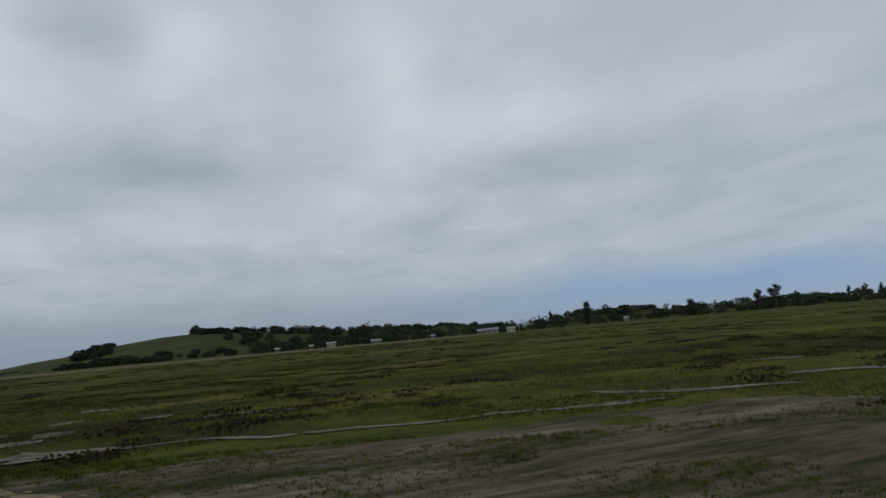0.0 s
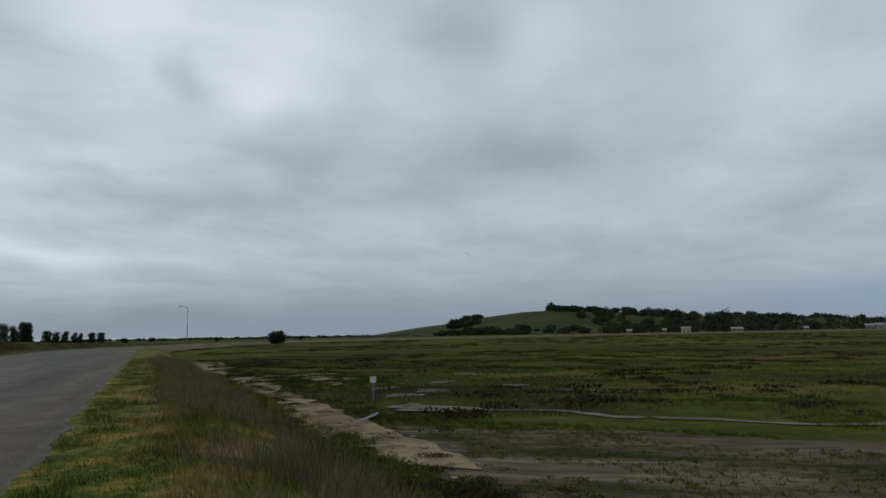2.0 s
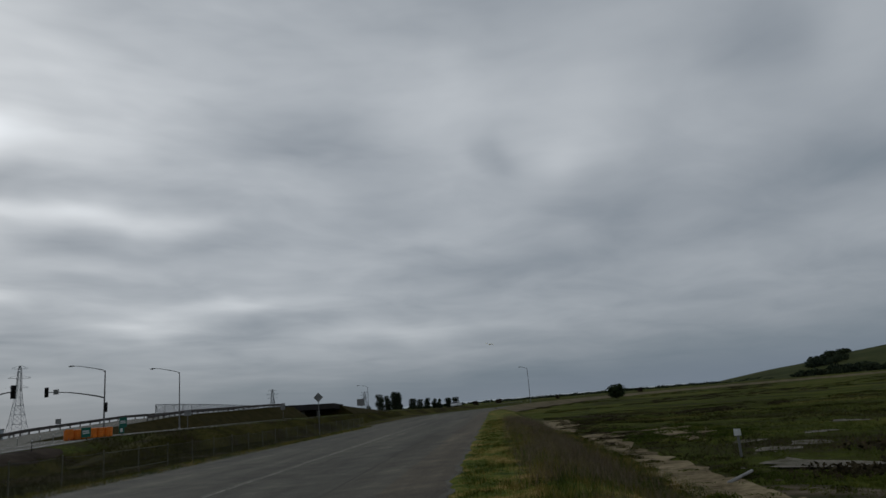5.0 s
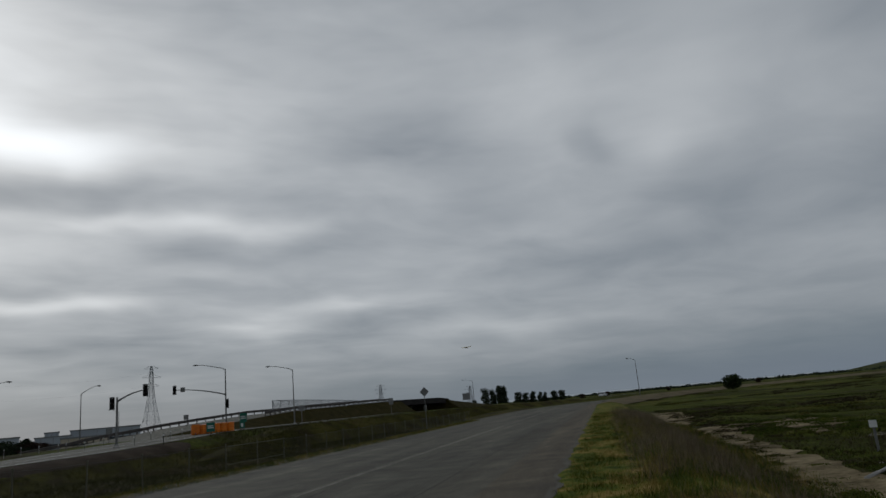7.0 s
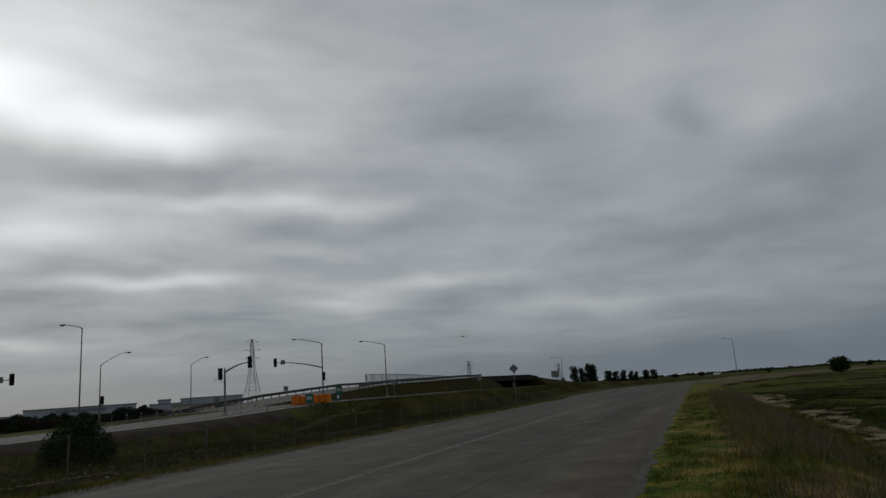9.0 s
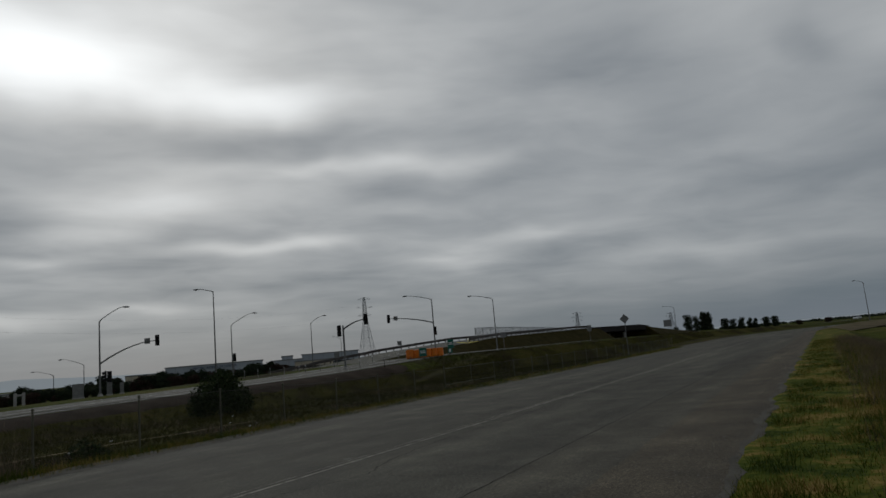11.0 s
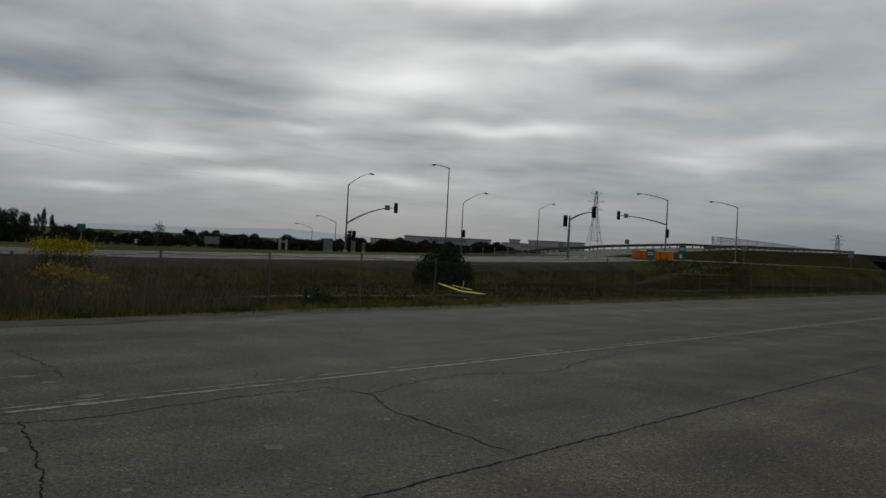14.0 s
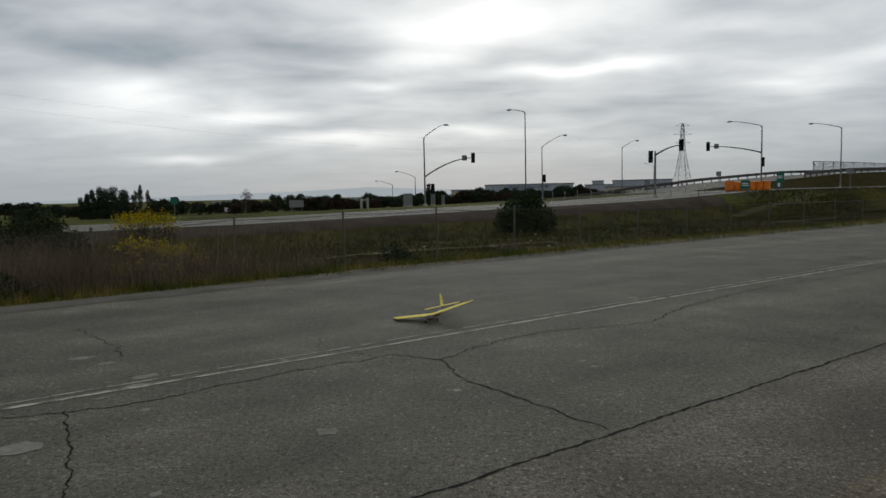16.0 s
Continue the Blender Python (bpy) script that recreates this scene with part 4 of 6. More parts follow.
for az, dist, zc, w, h in ((22.0, 120, 1.15, 0.75, 0.75), (16.7, 105, 0.62, 0.8, 0.8), (-21.35, 95, 0.0, 0.9, 0.9), (44.0, 240, 0.75, 2.6, 2.2), (37.9, 150, 0.95, 0.9, 1.3), (30.8, 106, 1.05, 0.9, 0.7)):
    b = place(az, dist)
    z = height_at(az, dist, zc, b[2])
    panel_sign("road_sign", "dark green road sign on a steel post" if az < -20 else "grey back of a road sign on a steel post", "road sign", b, -az, z + h / 2 - 0.05, w, h, z, "green_sign" if az < -20 else "sign_back", group="road signs along the highway")
b = place(-12.0, 120)
panel_sign("notice_board", "pale rectangular board on two posts", "sign", b, 12, 2.2, 2.4, 1.2, 1.5, "sign_back", posts=(-0.9, 0.9))
b = place(-17.3, 125)
panel_sign("notice_board", "small white board low in the grass", "sign", b, 17, 1.0, 1.4, 0.7, 0.9, "white", posts=(-0.4, 0.4))
b = rd(24.2, -9.1, float(land_z(24.2, -9.1)))
panel_sign("marker_sign", "small white square sign on a thin post in the weeds", "sign", b, -76, 0.86, 0.22, 0.22, 0.84, "white",
           ((-0.09, 0.09, 0.87, 0.90), (-0.09, 0.07, 0.80, 0.83)), posts=(0.0,))
stick = Geo().tube([(0, 0, 0.06), (0.7, 0.1, 0.10), (1.3, 0.05, 0.2)], [0.06, 0.05, 0.035], 8)
tagged(new("driftwood", stick.mesh("driftwood", "concrete", True)), "pale bare fallen branch on sand", "branch").matrix_basis = pose(*rd(18.1, -6.7, -0.9), 0, 0, -12)
for az, dist, w, d_, h in ((-2.85, 84, 1.1, 0.6, 1.55), (-0.75, 84.5, 0.55, 0.5, 1.5), (0.1, 85, 0.4, 0.4, 1.2)):
    b = place(az, dist)
    c = thing("signal_cabinet", "pale grey roadside equipment cabinet", "utility cabinet", b, -az, group="roadside cabinets")
    part("plinth", Geo().box(-w / 2 - 0.06, w / 2 + 0.06, -d_ / 2 - 0.06, d_ / 2 + 0.06, 0, 0.14, bevel=0.02), "concrete", c)
    body = part("body", Geo().box(-w / 2, w / 2, -d_ / 2, d_ / 2, 0.14, h, bevel=0.03), "sign_back", c)
    part("door", Geo().box(-w / 2 + 0.06, w / 2 - 0.06, -d_ / 2 - 0.02, -d_ / 2 - 0.002, 0.2, h - 0.1, bevel=0.004), "sign_back", body)
    part("lid", Geo().box(-w / 2 - 0.03, w / 2 + 0.03, -d_ / 2 - 0.03, d_ / 2 + 0.03, h, h + 0.05, bevel=0.02), "sign_back", c)
b = place(-6.4, 100)
gate = thing("stub_walls", "pale concrete block pillars beside the highway", "pillars", b, 6)
for x in (-0.55, 0.35):
    part("pillar", Geo().box(x - 0.18, x + 0.18, -0.2, 0.2, 0, 1.6, bevel=0.03), "concrete", gate)
part("beam", Geo().box(-0.5, 0.3, -0.14, 0.14, 1.18, 1.42, bevel=0.02), "concrete", gate)


def delineator(az, dist, mat, h, label):
    b = place(az, dist)
    p = thing("delineator_post", label, "marker post", b, -az, group="marker posts along the highway")
    part("post", Geo().box(-0.032, 0.032, -0.015, 0.015, 0, h, bevel=0.008), mat, p)
    part("reflector", Geo().box(-0.04, 0.04, -0.026, -0.021, h - 0.2, h - 0.06), "sign_text", p)


for az, dist in ((12.3, 84), (13.5, 82), (14.0, 80), (15.2, 78), (16.4, 86), (18.5, 77), (19.6, 88), (21.0, 84), (21.8, 88), (10.2, 86), (11.2, 90), (9.2, 95)):
    delineator(az, dist, "house_wall", 0.9, "pale grey plastic marker post")
delineator(20.55, 72, "black", 1.05, "dark slim roadside marker post")


def crash_barrel(at, k):
    p = thing("crash_barrel", "faded orange plastic sand barrel", "crash barrel", at, k * 37, group="orange barrels at the gore")
    part("drum", Geo().lathe([(0.40, 0), (0.44, 0.08), (0.44, 0.5), (0.47, 0.54), (0.47, 0.6), (0.44, 0.64), (0.45, 0.98)], 14), "orange", p)
    part("lid", Geo().lathe([(0.48, 0.0), (0.48, 0.05), (0.30, 0.09), (0.05, 0.10)], 14, pose(0, 0, 0.98)), "orange", p)


for k in range(11):
    az, dist = 22.75 + (k // 2) * 0.52 + (k % 2) * 0.2, 86.5 + (k % 2) * 1.0 + k * 0.12
    crash_barrel(place(az, dist), k)
b = place(22.8, 85.6)
panel_sign("arrow_board", "orange board with dark arrows before the barrels", "road sign", b, -22.8, 1.15, 0.85, 0.95, 0.72, "orange")


# ---- overpass ----
OVER = [(12.0, 98, 0.1), (17.0, 104, 1.2), (22.0, 114, 2.3), (28.5, 136, 3.75), (34.9, 166, 4.25), (40.2, 200, 4.3), (43.2, 226, 2.3), (46.0, 256, 0.3)]


def over_point(t):
    k = np.arange(len(OVER))
    az, d_, z = (float(np.interp(t, k, [o[i] for o in OVER])) for i in range(3))
    return Vector(polar(az, d_, z))


def over_frame(t):
    p = over_point(t)
    q = over_point(min(t + 0.15, 7)) - over_point(max(t - 0.15, 0))
    q.z = 0
    q.normalize()
    return p, q, Vector((q.y, -q.x, 0))  # the last points towards the eye's side


def over_strip(geo, t0, t1, n, section):
    """Sweep a section of (side, up) corners along the overpass; side is positive towards the frontage road."""
    m = len(section)
    for i in range(n + 1):
        p, q, s = over_frame(t0 + (t1 - t0) * i / n)
        geo.v += [tuple(p + s * a + Vector((0, 0, (c if c > -50 else -1.3 - p.z)))) for a, c in section]
    geo.f += [(i * m + j, i * m + (j + 1) % m, (i + 1) * m + (j + 1) % m, (i + 1) * m + j) for i in range(n) for j in range(m)]
    geo.f += [tuple(range(m))[::-1], tuple(range(n * m, n * m + m))]
    return geo


bank = thing("overpass", "grassy overpass embankment with dark bridge span", "overpass", kind="structure")
part("embankment", over_strip(Geo(), 0, 4.35, 26, [(6.5, -0.05), (14, -99), (-14, -99), (-6.5, -0.05)]), "slope", bank, "low green embankment")
part("embankment", over_strip(Geo(), 5.15, 7, 10, [(6.5, -0.05), (14, -99), (-14, -99), (-6.5, -0.05)]), "slope", bank, "low green embankment")
part("roadway", over_strip(Geo(), 0, 7, 40, [(6.2, 0.0), (6.2, -0.04), (-6.2, -0.04), (-6.2, 0.0)]), "highway", bank, "pale asphalt roadway")
part("girder", over_strip(Geo(), 4.25, 5.25, 8, [(6.4, 0.3), (6.4, -1.1), (-6.4, -1.1), (-6.4, 0.3)]), "girder", bank, "dark weathered bridge girder")
for t in (4.5, 4.85):
    p, q, s = over_frame(t)
    for a in (-4.5, 0, 4.5):
        c = p + s * a
        part("column", Geo().tube([(c.x, c.y, -1.3), (c.x, c.y, c.z - 1.4)], 0.5, 10), "concrete", bank)


def guard_rail(t0, t1, side, n):
    p0 = thing("guard_rail", "dark weathered steel guard rail on posts", "guard rail", group="guard rails of the overpass")
    part("beam", over_strip(Geo(), t0, t1, n, [(side - 0.05, 0.80), (side + 0.04, 0.69), (side - 0.02, 0.57), (side + 0.04, 0.46), (side - 0.05, 0.34)]), "rail", p0)
    for i in range(n + 1):
        p, q, s = over_frame(t0 + (t1 - t0) * i / n)
        c = p + s * (side - 0.12)
        part("post", Geo().box(-0.08, 0.08, -0.08, 0.08, -0.6, 0.82, Matrix.Translation(c)), "rail", p0)


guard_rail(0.2, 4.2, -6.0, 44)
guard_rail(2.55, 4.2, 6.1, 26)
p0 = thing("overpass_fence", "grey chain-link screen on the overpass edge", "chain-link fence")
gw = Geo()
TOPS = [(28.45, 140, 6.1), (30.0, 146, 6.05), (31.5, 153, 5.95), (33.0, 160, 5.75), (34.5, 168, 5.45), (35.8, 175, 5.1)]
for i in range(13):
    t = i / 12 * 5
    az, d_, z = (float(np.interp(t, range(6), [o[k] for o in TOPS])) for k in range(3))
    x, y, _ = polar(az, d_)
    part("post", Geo().tube([(x, y, 3.4), (x, y, z)], 0.07, 6), "steel", p0)
for i in range(150):
    t = i / 149 * 5
    az, d_, z = (float(np.interp(t, range(6), [o[k] for o in TOPS])) for k in range(3))
    for lean in (-0.9, 0.9):
        x, y, _ = polar(az, d_)
        az2 = min(max(az + lean * 0.5, 28.45), 35.8)
        x2, y2, _ = polar(az2, d_ + (az2 - az) * 4.4)
        gw.tube([(x, y, 3.9), (x2, y2, min(z, float(np.interp(t + lean * 0.35, range(6), [o[2] for o in TOPS]))))], 0.02, 3, cap=False)
part("chain_link", gw, "steel", p0, "grey wire mesh", kind="stuff")
rail_pts = [polar(*o) for o in TOPS]
part("top_rail", Geo().tube(rail_pts, 0.06, 6), "steel", p0)

# ---- roadside fence ----
FENCE_V = 16.7
fence = thing("chain_link_fence", "low weathered chain-link fence beside a weedy ditch", "chain-link fence")
post_us = [5.46 - 3.05 * 5 + 3.05 * k for k in range(34)]
for k, u in enumerate(post_us):
    x, y, _ = rd(u, FENCE_V)
    z = float(land_z(u, FENCE_V))
    top = float(np.interp(u, [-10, 1, 5, 12, 20, 36, 100], [0.75, 0.9, 1.10, 1.18, 0.98, 0.86, 0.9]))
    lean = 0.05 * math.sin(k * 2.7)
    part("post", Geo().tube([(x, y, z - 0.1), (x + lean, y + lean, top)], 0.028, 8), "fence_post", fence)
    part("cap", Geo().lathe([(0.045, 0), (0.045, 0.03), (0.02, 0.06)], 8, pose(x + lean, y + lean, top)), "fence_post", fence)
mesh_wires = Geo()
for i in range(1150):
    u = post_us[0] + i * 0.087
    if u > post_us[-1] - 2:
        break
    top = float(np.interp(u, [-10, 1, 5, 12, 20, 36, 100], [0.7, 0.86, 1.06, 1.14, 0.94, 0.82, 0.86]))
    for s in (-1, 1):
        a, c = rd(u, FENCE_V, -0.72), rd(u + s * 1.75, FENCE_V, top)
        w = 0.0025
        mesh_wires.add([(a[0] - w, a[1], a[2]), (a[0] + w, a[1], a[2]), (c[0] + w, c[1], c[2]), (c[0] - w, c[1], c[2])], [(0, 1, 2, 3)])
part("chain_link", mesh_wires, "wire", fence, "thin grey wire mesh", kind="stuff")
for k in range(33):
    za, zb = (float(np.interp(u, [-10, 1, 5, 12, 20, 36, 100], [0.7, 0.86, 1.06, 1.14, 0.94, 0.82, 0.86])) for u in post_us[k:k + 2])
    um = (post_us[k] + post_us[k + 1]) / 2
    part("tension_wire", Geo().tube([rd(post_us[k], FENCE_V, za), rd(um, FENCE_V, (za + zb) / 2 - 0.04), rd(post_us[k + 1], FENCE_V, zb)], 0.006, 4), "wire", fence)
for k in (13, 14):
    for z in (0.83, 0.0):
        part("gate_bar", Geo().tube([rd(post_us[k], FENCE_V - 0.05, z), rd(post_us[k + 1], FENCE_V - 0.05, z)], 0.02, 8), "fence_post", fence, "horizontal steel pipe")


# ---- road surface details ----
def painted_line(v, u0, u1, seed, half=0.030):
    g = Geo()
    rng = random.Random(seed)
    u = u0
    while u < u1:
        ln = rng.uniform(0.5, 2.4)
        w0, w1 = half * rng.uniform(0.75, 1.1), half * rng.uniform(0.75, 1.1)
        o = v + 0.012 * math.sin(u * 0.7 + seed) + 0.004 * u * (1 if u < 30 else 30 / u)
        g.add([rd(u, o - w0, 0.004), rd(u + ln, o - w1, 0.004), rd(u + ln, o + w1, 0.004), rd(u, o + w0, 0.004)], [(0, 1, 2, 3)])
        u += ln + (rng.uniform(0.01, 0.05) if rng.random() < 0.3 else 0.0)
    return g


solid("centre_line", painted_line(6.20, -30, 108, 3), "line", "worn whitish painted centre line", "road marking", "structure")
solid("centre_line", painted_line(6.37, -30, 108, 5, 0.014), "line", "worn whitish painted centre line", "road marking", "structure")


def crack_path(name, pts, width, seed, jag=0.03):
    """A jagged open crack along corners on the road."""
    g = Geo()
    rng = random.Random(seed)
    fine = []
    for (a, b_), (c, d_) in zip(pts, pts[1:]):
        n = max(2, int(math.hypot(c - a, d_ - b_) / 0.05))
        for j in range(n):
            t = j / n
            fine.append((a + (c - a) * t, b_ + (d_ - b_) * t))
    fine.append(pts[-1])
    off, vs = 0.0, []
    for i, (u, v) in enumerate(fine):
        p, q = fine[max(i - 1, 0)], fine[min(i + 1, len(fine) - 1)]
        dx, dy = q[0] - p[0], q[1] - p[1]
        r = math.hypot(dx, dy) or 1
        off = off * 0.6 + rng.uniform(-jag, jag)
        w = width * rng.uniform(0.2, 0.9) * (0.25 if i in (0, len(fine) - 1) else 1)
        for s in (-1, 1):
            vs.append(rd(u - dy / r * (off + s * w), v + dx / r * (off + s * w), 0.003))
    g.add(vs, [(2 * i, 2 * i + 1, 2 * i + 3, 2 * i + 2) for i in range(len(fine) - 1)])
    solid(name, g, "crack", "dark jagged open crack in the asphalt", "road crack", "structure")


crack_path("road_crack", [(-3, 6.3), (-0.18, 6.05), (0.57, 5.83), (0.98, 5.72), (1.44, 5.72), (1.96, 5.79), (2.53, 5.81), (3.12, 5.77), (3.41, 5.81), (3.70, 5.33), (4.15, 5.45), (4.83, 5.61), (5.28, 5.64), (5.94, 5.39), (6.72, 5.20), (7.75, 5.55), (9.29, 5.78), (10.5, 5.85), (13, 5.7), (16, 5.9)], 0.013, 1)
crack_path("road_crack", [(3.70, 5.33), (3.51, 4.88), (3.41, 4.34), (3.44, 3.94), (3.41, 3.59), (3.41, 3.20), (3.42, 3.0)], 0.012, 2)
crack_path("road_crack", [(6.66, 5.15), (6.60, 4.36), (6.73, 3.67), (6.80, 3.05)], 0.007, 3)
crack_path("road_crack", [(0.58, 5.88), (0.48, 5.05), (0.44, 4.45), (0.36, 4.09), (0.38, 3.80), (0.30, 3.0)], 0.012, 4, 0.022)
crack_path("road_crack", [(1.10, 9.60), (1.25, 8.63), (1.33, 8.08), (1.28, 7.52)], 0.010, 5)
crack_path("road_crack", [(9.82, 7.72), (10.75, 7.94), (11.86, 7.86)], 0.010, 6)
crack_path("road_joint", [(-12, 2.86), (-4, 2.9), (2, 2.93), (8, 2.96), (20, 2.98), (40, 3.0), (70, 3.0)], 0.017, 7, 0.011)
crack_path("road_crack", [(12, 6.9), (14, 4.6), (14.4, 3.0)], 0.010, 8)
crack_path("road_crack", [(18, 5.9), (22, 5.2), (27, 5.6), (33, 5.1)], 0.012, 9)
crack_path("road_crack", [(3.3, 5.8), (3.0, 6.6), (3.3, 7.1)], 0.007, 10)


def spot_patch(u, v, r, stretch, seed, mat="pale_patch"):
    g = Geo()
    rng = random.Random(seed)
    n = 14
    ring = []
    for k in range(n):
        a = 2 * math.pi * k / n
        rr = r * (1 + rng.uniform(-0.3, 0.3))
        ring.append(rd(u + rr * math.cos(a) * stretch, v + rr * math.sin(a) / stretch ** 0.5, 0.0035))
    g.add([rd(u, v, 0.0042)] + ring, [(0, 1 + k, 1 + (k + 1) % n) for k in range(n)])
    solid("road_patch", g, mat, "pale worn patch in the asphalt", "road patch", "structure")


SPOTS = [(1.94, 4.15, 0.10, 1), (0.23, 5.13, 0.16, 1.2), (0.93, 7.72, 0.12, 1.4), (1.17, 6.22, 0.12, 1.3), (1.27, 6.53, 0.12, 1.5), (1.08, 7.32, 0.10, 1.2), (0.36, 5.74, 0.05, 1),
         (1.06, 5.47, 0.05, 1), (7.84, 6.21, 0.14, 1.5), (8.03, 6.57, 0.1, 1.5), (4.6, 4.19, 0.05, 1), (3.2, 4.38, 0.05, 1), (0.19, 9.72, 0.14, 1.3), (2.5, 6.29, 0.05, 1), (-0.4, 4.9, 0.12, 1)]
for k, (u, v, r, s) in enumerate(SPOTS):
    spot_patch(u, v, r * 0.75, s, 40 + k)
_r = random.Random(9)
for k in range(60):
    spot_patch(_r.uniform(-2, 26), _r.uniform(3.4, 12.4), _r.uniform(0.015, 0.05), _r.uniform(0.8, 1.6), 100 + k)


# ---- plants ----
RNG = np.random.default_rng(7)


def blades(us, vs, zs, hmin, hmax, wid, lean, mat, name, bunch=1):
    """Loose grass blades as slim triangles rooted at the given places (arrays along the road's axes)."""
    n = len(us) * bunch
    us, vs, zs = (np.repeat(a, bunch) for a in (us, vs, zs))
    us = us + RNG.normal(0, 0.04, n) * (bunch > 1)
    vs = vs + RNG.normal(0, 0.04, n) * (bunch > 1)
    x, y = us * U.x - vs * U.y, us * U.y + vs * U.x
    h = RNG.uniform(hmin, hmax, n)
    a = RNG.uniform(0, 2 * np.pi, n)
    ln = RNG.uniform(0, lean, n) * h
    b = RNG.uniform(0, 2 * np.pi, n)
    dx, dy = np.cos(a) * wid, np.sin(a) * wid
    tri = np.stack([np.stack([x - dx, y - dy, zs - 0.02], -1), np.stack([x + dx, y + dy, zs - 0.02], -1), np.stack([x + np.cos(b) * ln, y + np.sin(b) * ln, zs + h], -1)], 1)
    return quick_mesh(name, tri.reshape(-1, 3), 3, mat)


def scatter(n, u0, u1, v0, v1, power=1.0, thresh=None, fr=0.5):
    """Random places in a stretch, thicker towards its near end; thresh drops those in the gaps of a noise."""
    t = RNG.random(n) ** power
    u = u0 + (u1 - u0) * t
    v = RNG.uniform(v0, v1, n)
    if thresh is not None:
        keep = np.array([noise.noise((a * fr, b * fr, 3.3)) > thresh for a, b in zip(u, v)])
        u, v = u[keep], v[keep]
    return u, v


def growth(name, label, category, mesh):
    return tagged(new(name, mesh), label, category, kind="stuff")


u, v = scatter(30000, 1, 60, -2.4, 0.2, 1.8)
in_ = v < near_edge(u) - 0.04
u, v = u[in_], v[in_]
growth("verge_grass", "short green roadside grass with yellowed tufts", "grass", blades(u, v, land_z(u, v) + 0.02, 0.02, 0.09, 0.007, 1.3, "grass", "verge_grass"))
u, v = scatter(26000, 1, 60, -2.8, 0.0, 1.7, 0.12, 1.1)
in_ = v < near_edge(u) - 0.10
u, v = u[in_], v[in_]
growth("verge_grass", "taller clumps of green and straw-coloured verge grass", "grass", blades(u, v, land_z(u, v) + 0.02, 0.06, 0.20, 0.006, 1.2, "grass", "verge_clumps", 2))
u, v = scatter(16000, 3, 50, -5.8, -1.5, 1.5, -0.3, 0.6)
growth("slope_grass", "green grass on the road bank", "grass", blades(u, v, land_z(u, v), 0.06, 0.30, 0.006, 0.9, "grass", "slope_grass", 3))
u, v = scatter(6500, 5, 64, -4.8, -1.1, 1.3, -0.2, 0.45)
dens = RNG.random(len(u)) < np.clip((-1.1 - v) / 1.4, 0.03, 1) * np.clip((v + 4.9) / 1.2, 0.1, 1)
u, v = u[dens], v[dens]
growth("dry_grass", "tall dry brown grass on the road bank", "grass", blades(u, v, land_z(u, v), 0.15, 0.62, 0.0035, 0.75, "straw", "dry_grass", 7))
# left of the road: tall dry stand, low green edge, ditch growth
u, v = scatter(15000, -9, 6.5, 13.2, 23, 1.0, -0.35, 0.3)
dens = RNG.random(len(u)) < np.clip((7.0 - u) / 7.0, 0.1, 1)
u, v = u[dens], v[dens]
growth("dry_grass", "tall dry brown weeds behind the fence", "grass", blades(u, v, land_z(u, v), 0.3, 1.5, 0.0026, 1.0, "straw", "dry_weeds", 12))
u, v = scatter(34000, -8, 75, 12.45, 16.4, 1.4)
growth("edge_grass", "low green weeds along the road edge", "grass", blades(u, v, land_z(u, v), 0.05, 0.26, 0.006, 1.0, "grass", "edge_grass", 3))
u, v = scatter(60000, -10, 100, 15.5, 38.5, 1.2, -0.55, 0.18)
growth("ditch_growth", "dark mixed weeds filling the ditch", "weeds", blades(u, v, land_z(u, v), 0.06, 0.36, 0.010, 1.2, "weed", "ditch_growth", 4))
u, v = scatter(14000, 0, 100, 16.8, 37, 1.2, 0.10, 0.12)
growth("ditch_growth", "brown dead weeds in the ditch", "weeds", blades(u, v, land_z(u, v), 0.1, 0.4, 0.011, 1.0, "straw", "ditch_straw", 5))


def leaf_cloud(lobes, n, size, flat=0.5):
    """Corner array of n small leaf quads spread over the shells of ellipsoid lobes (x, y, z, rx, ry, rz)."""
    lobes = np.array(lobes, float)
    wgt = lobes[:, 3] * lobes[:, 4] + lobes[:, 5] ** 2
    pick = RNG.choice(len(lobes), n, p=wgt / wgt.sum())
    d = RNG.normal(size=(n, 3))
    d /= np.linalg.norm(d, axis=1)[:, None]
    r = RNG.random(n) ** 0.35 * RNG.uniform(0.85, 1.12, n)
    c = lobes[pick, :3] + d * lobes[pick, 3:] * r[:, None]
    a = RNG.normal(size=(n, 3))
    a /= np.linalg.norm(a, axis=1)[:, None]
    b_ = np.cross(a, RNG.normal(size=(n, 3)))
    b_ /= np.linalg.norm(b_, axis=1)[:, None]
    s = size * RNG.uniform(0.6, 1.4, n)[:, None]
    q = np.stack([c - a * s, c - b_ * s * flat, c + a * s, c + b_ * s * flat], 1)
    return q.reshape(-1, 3)


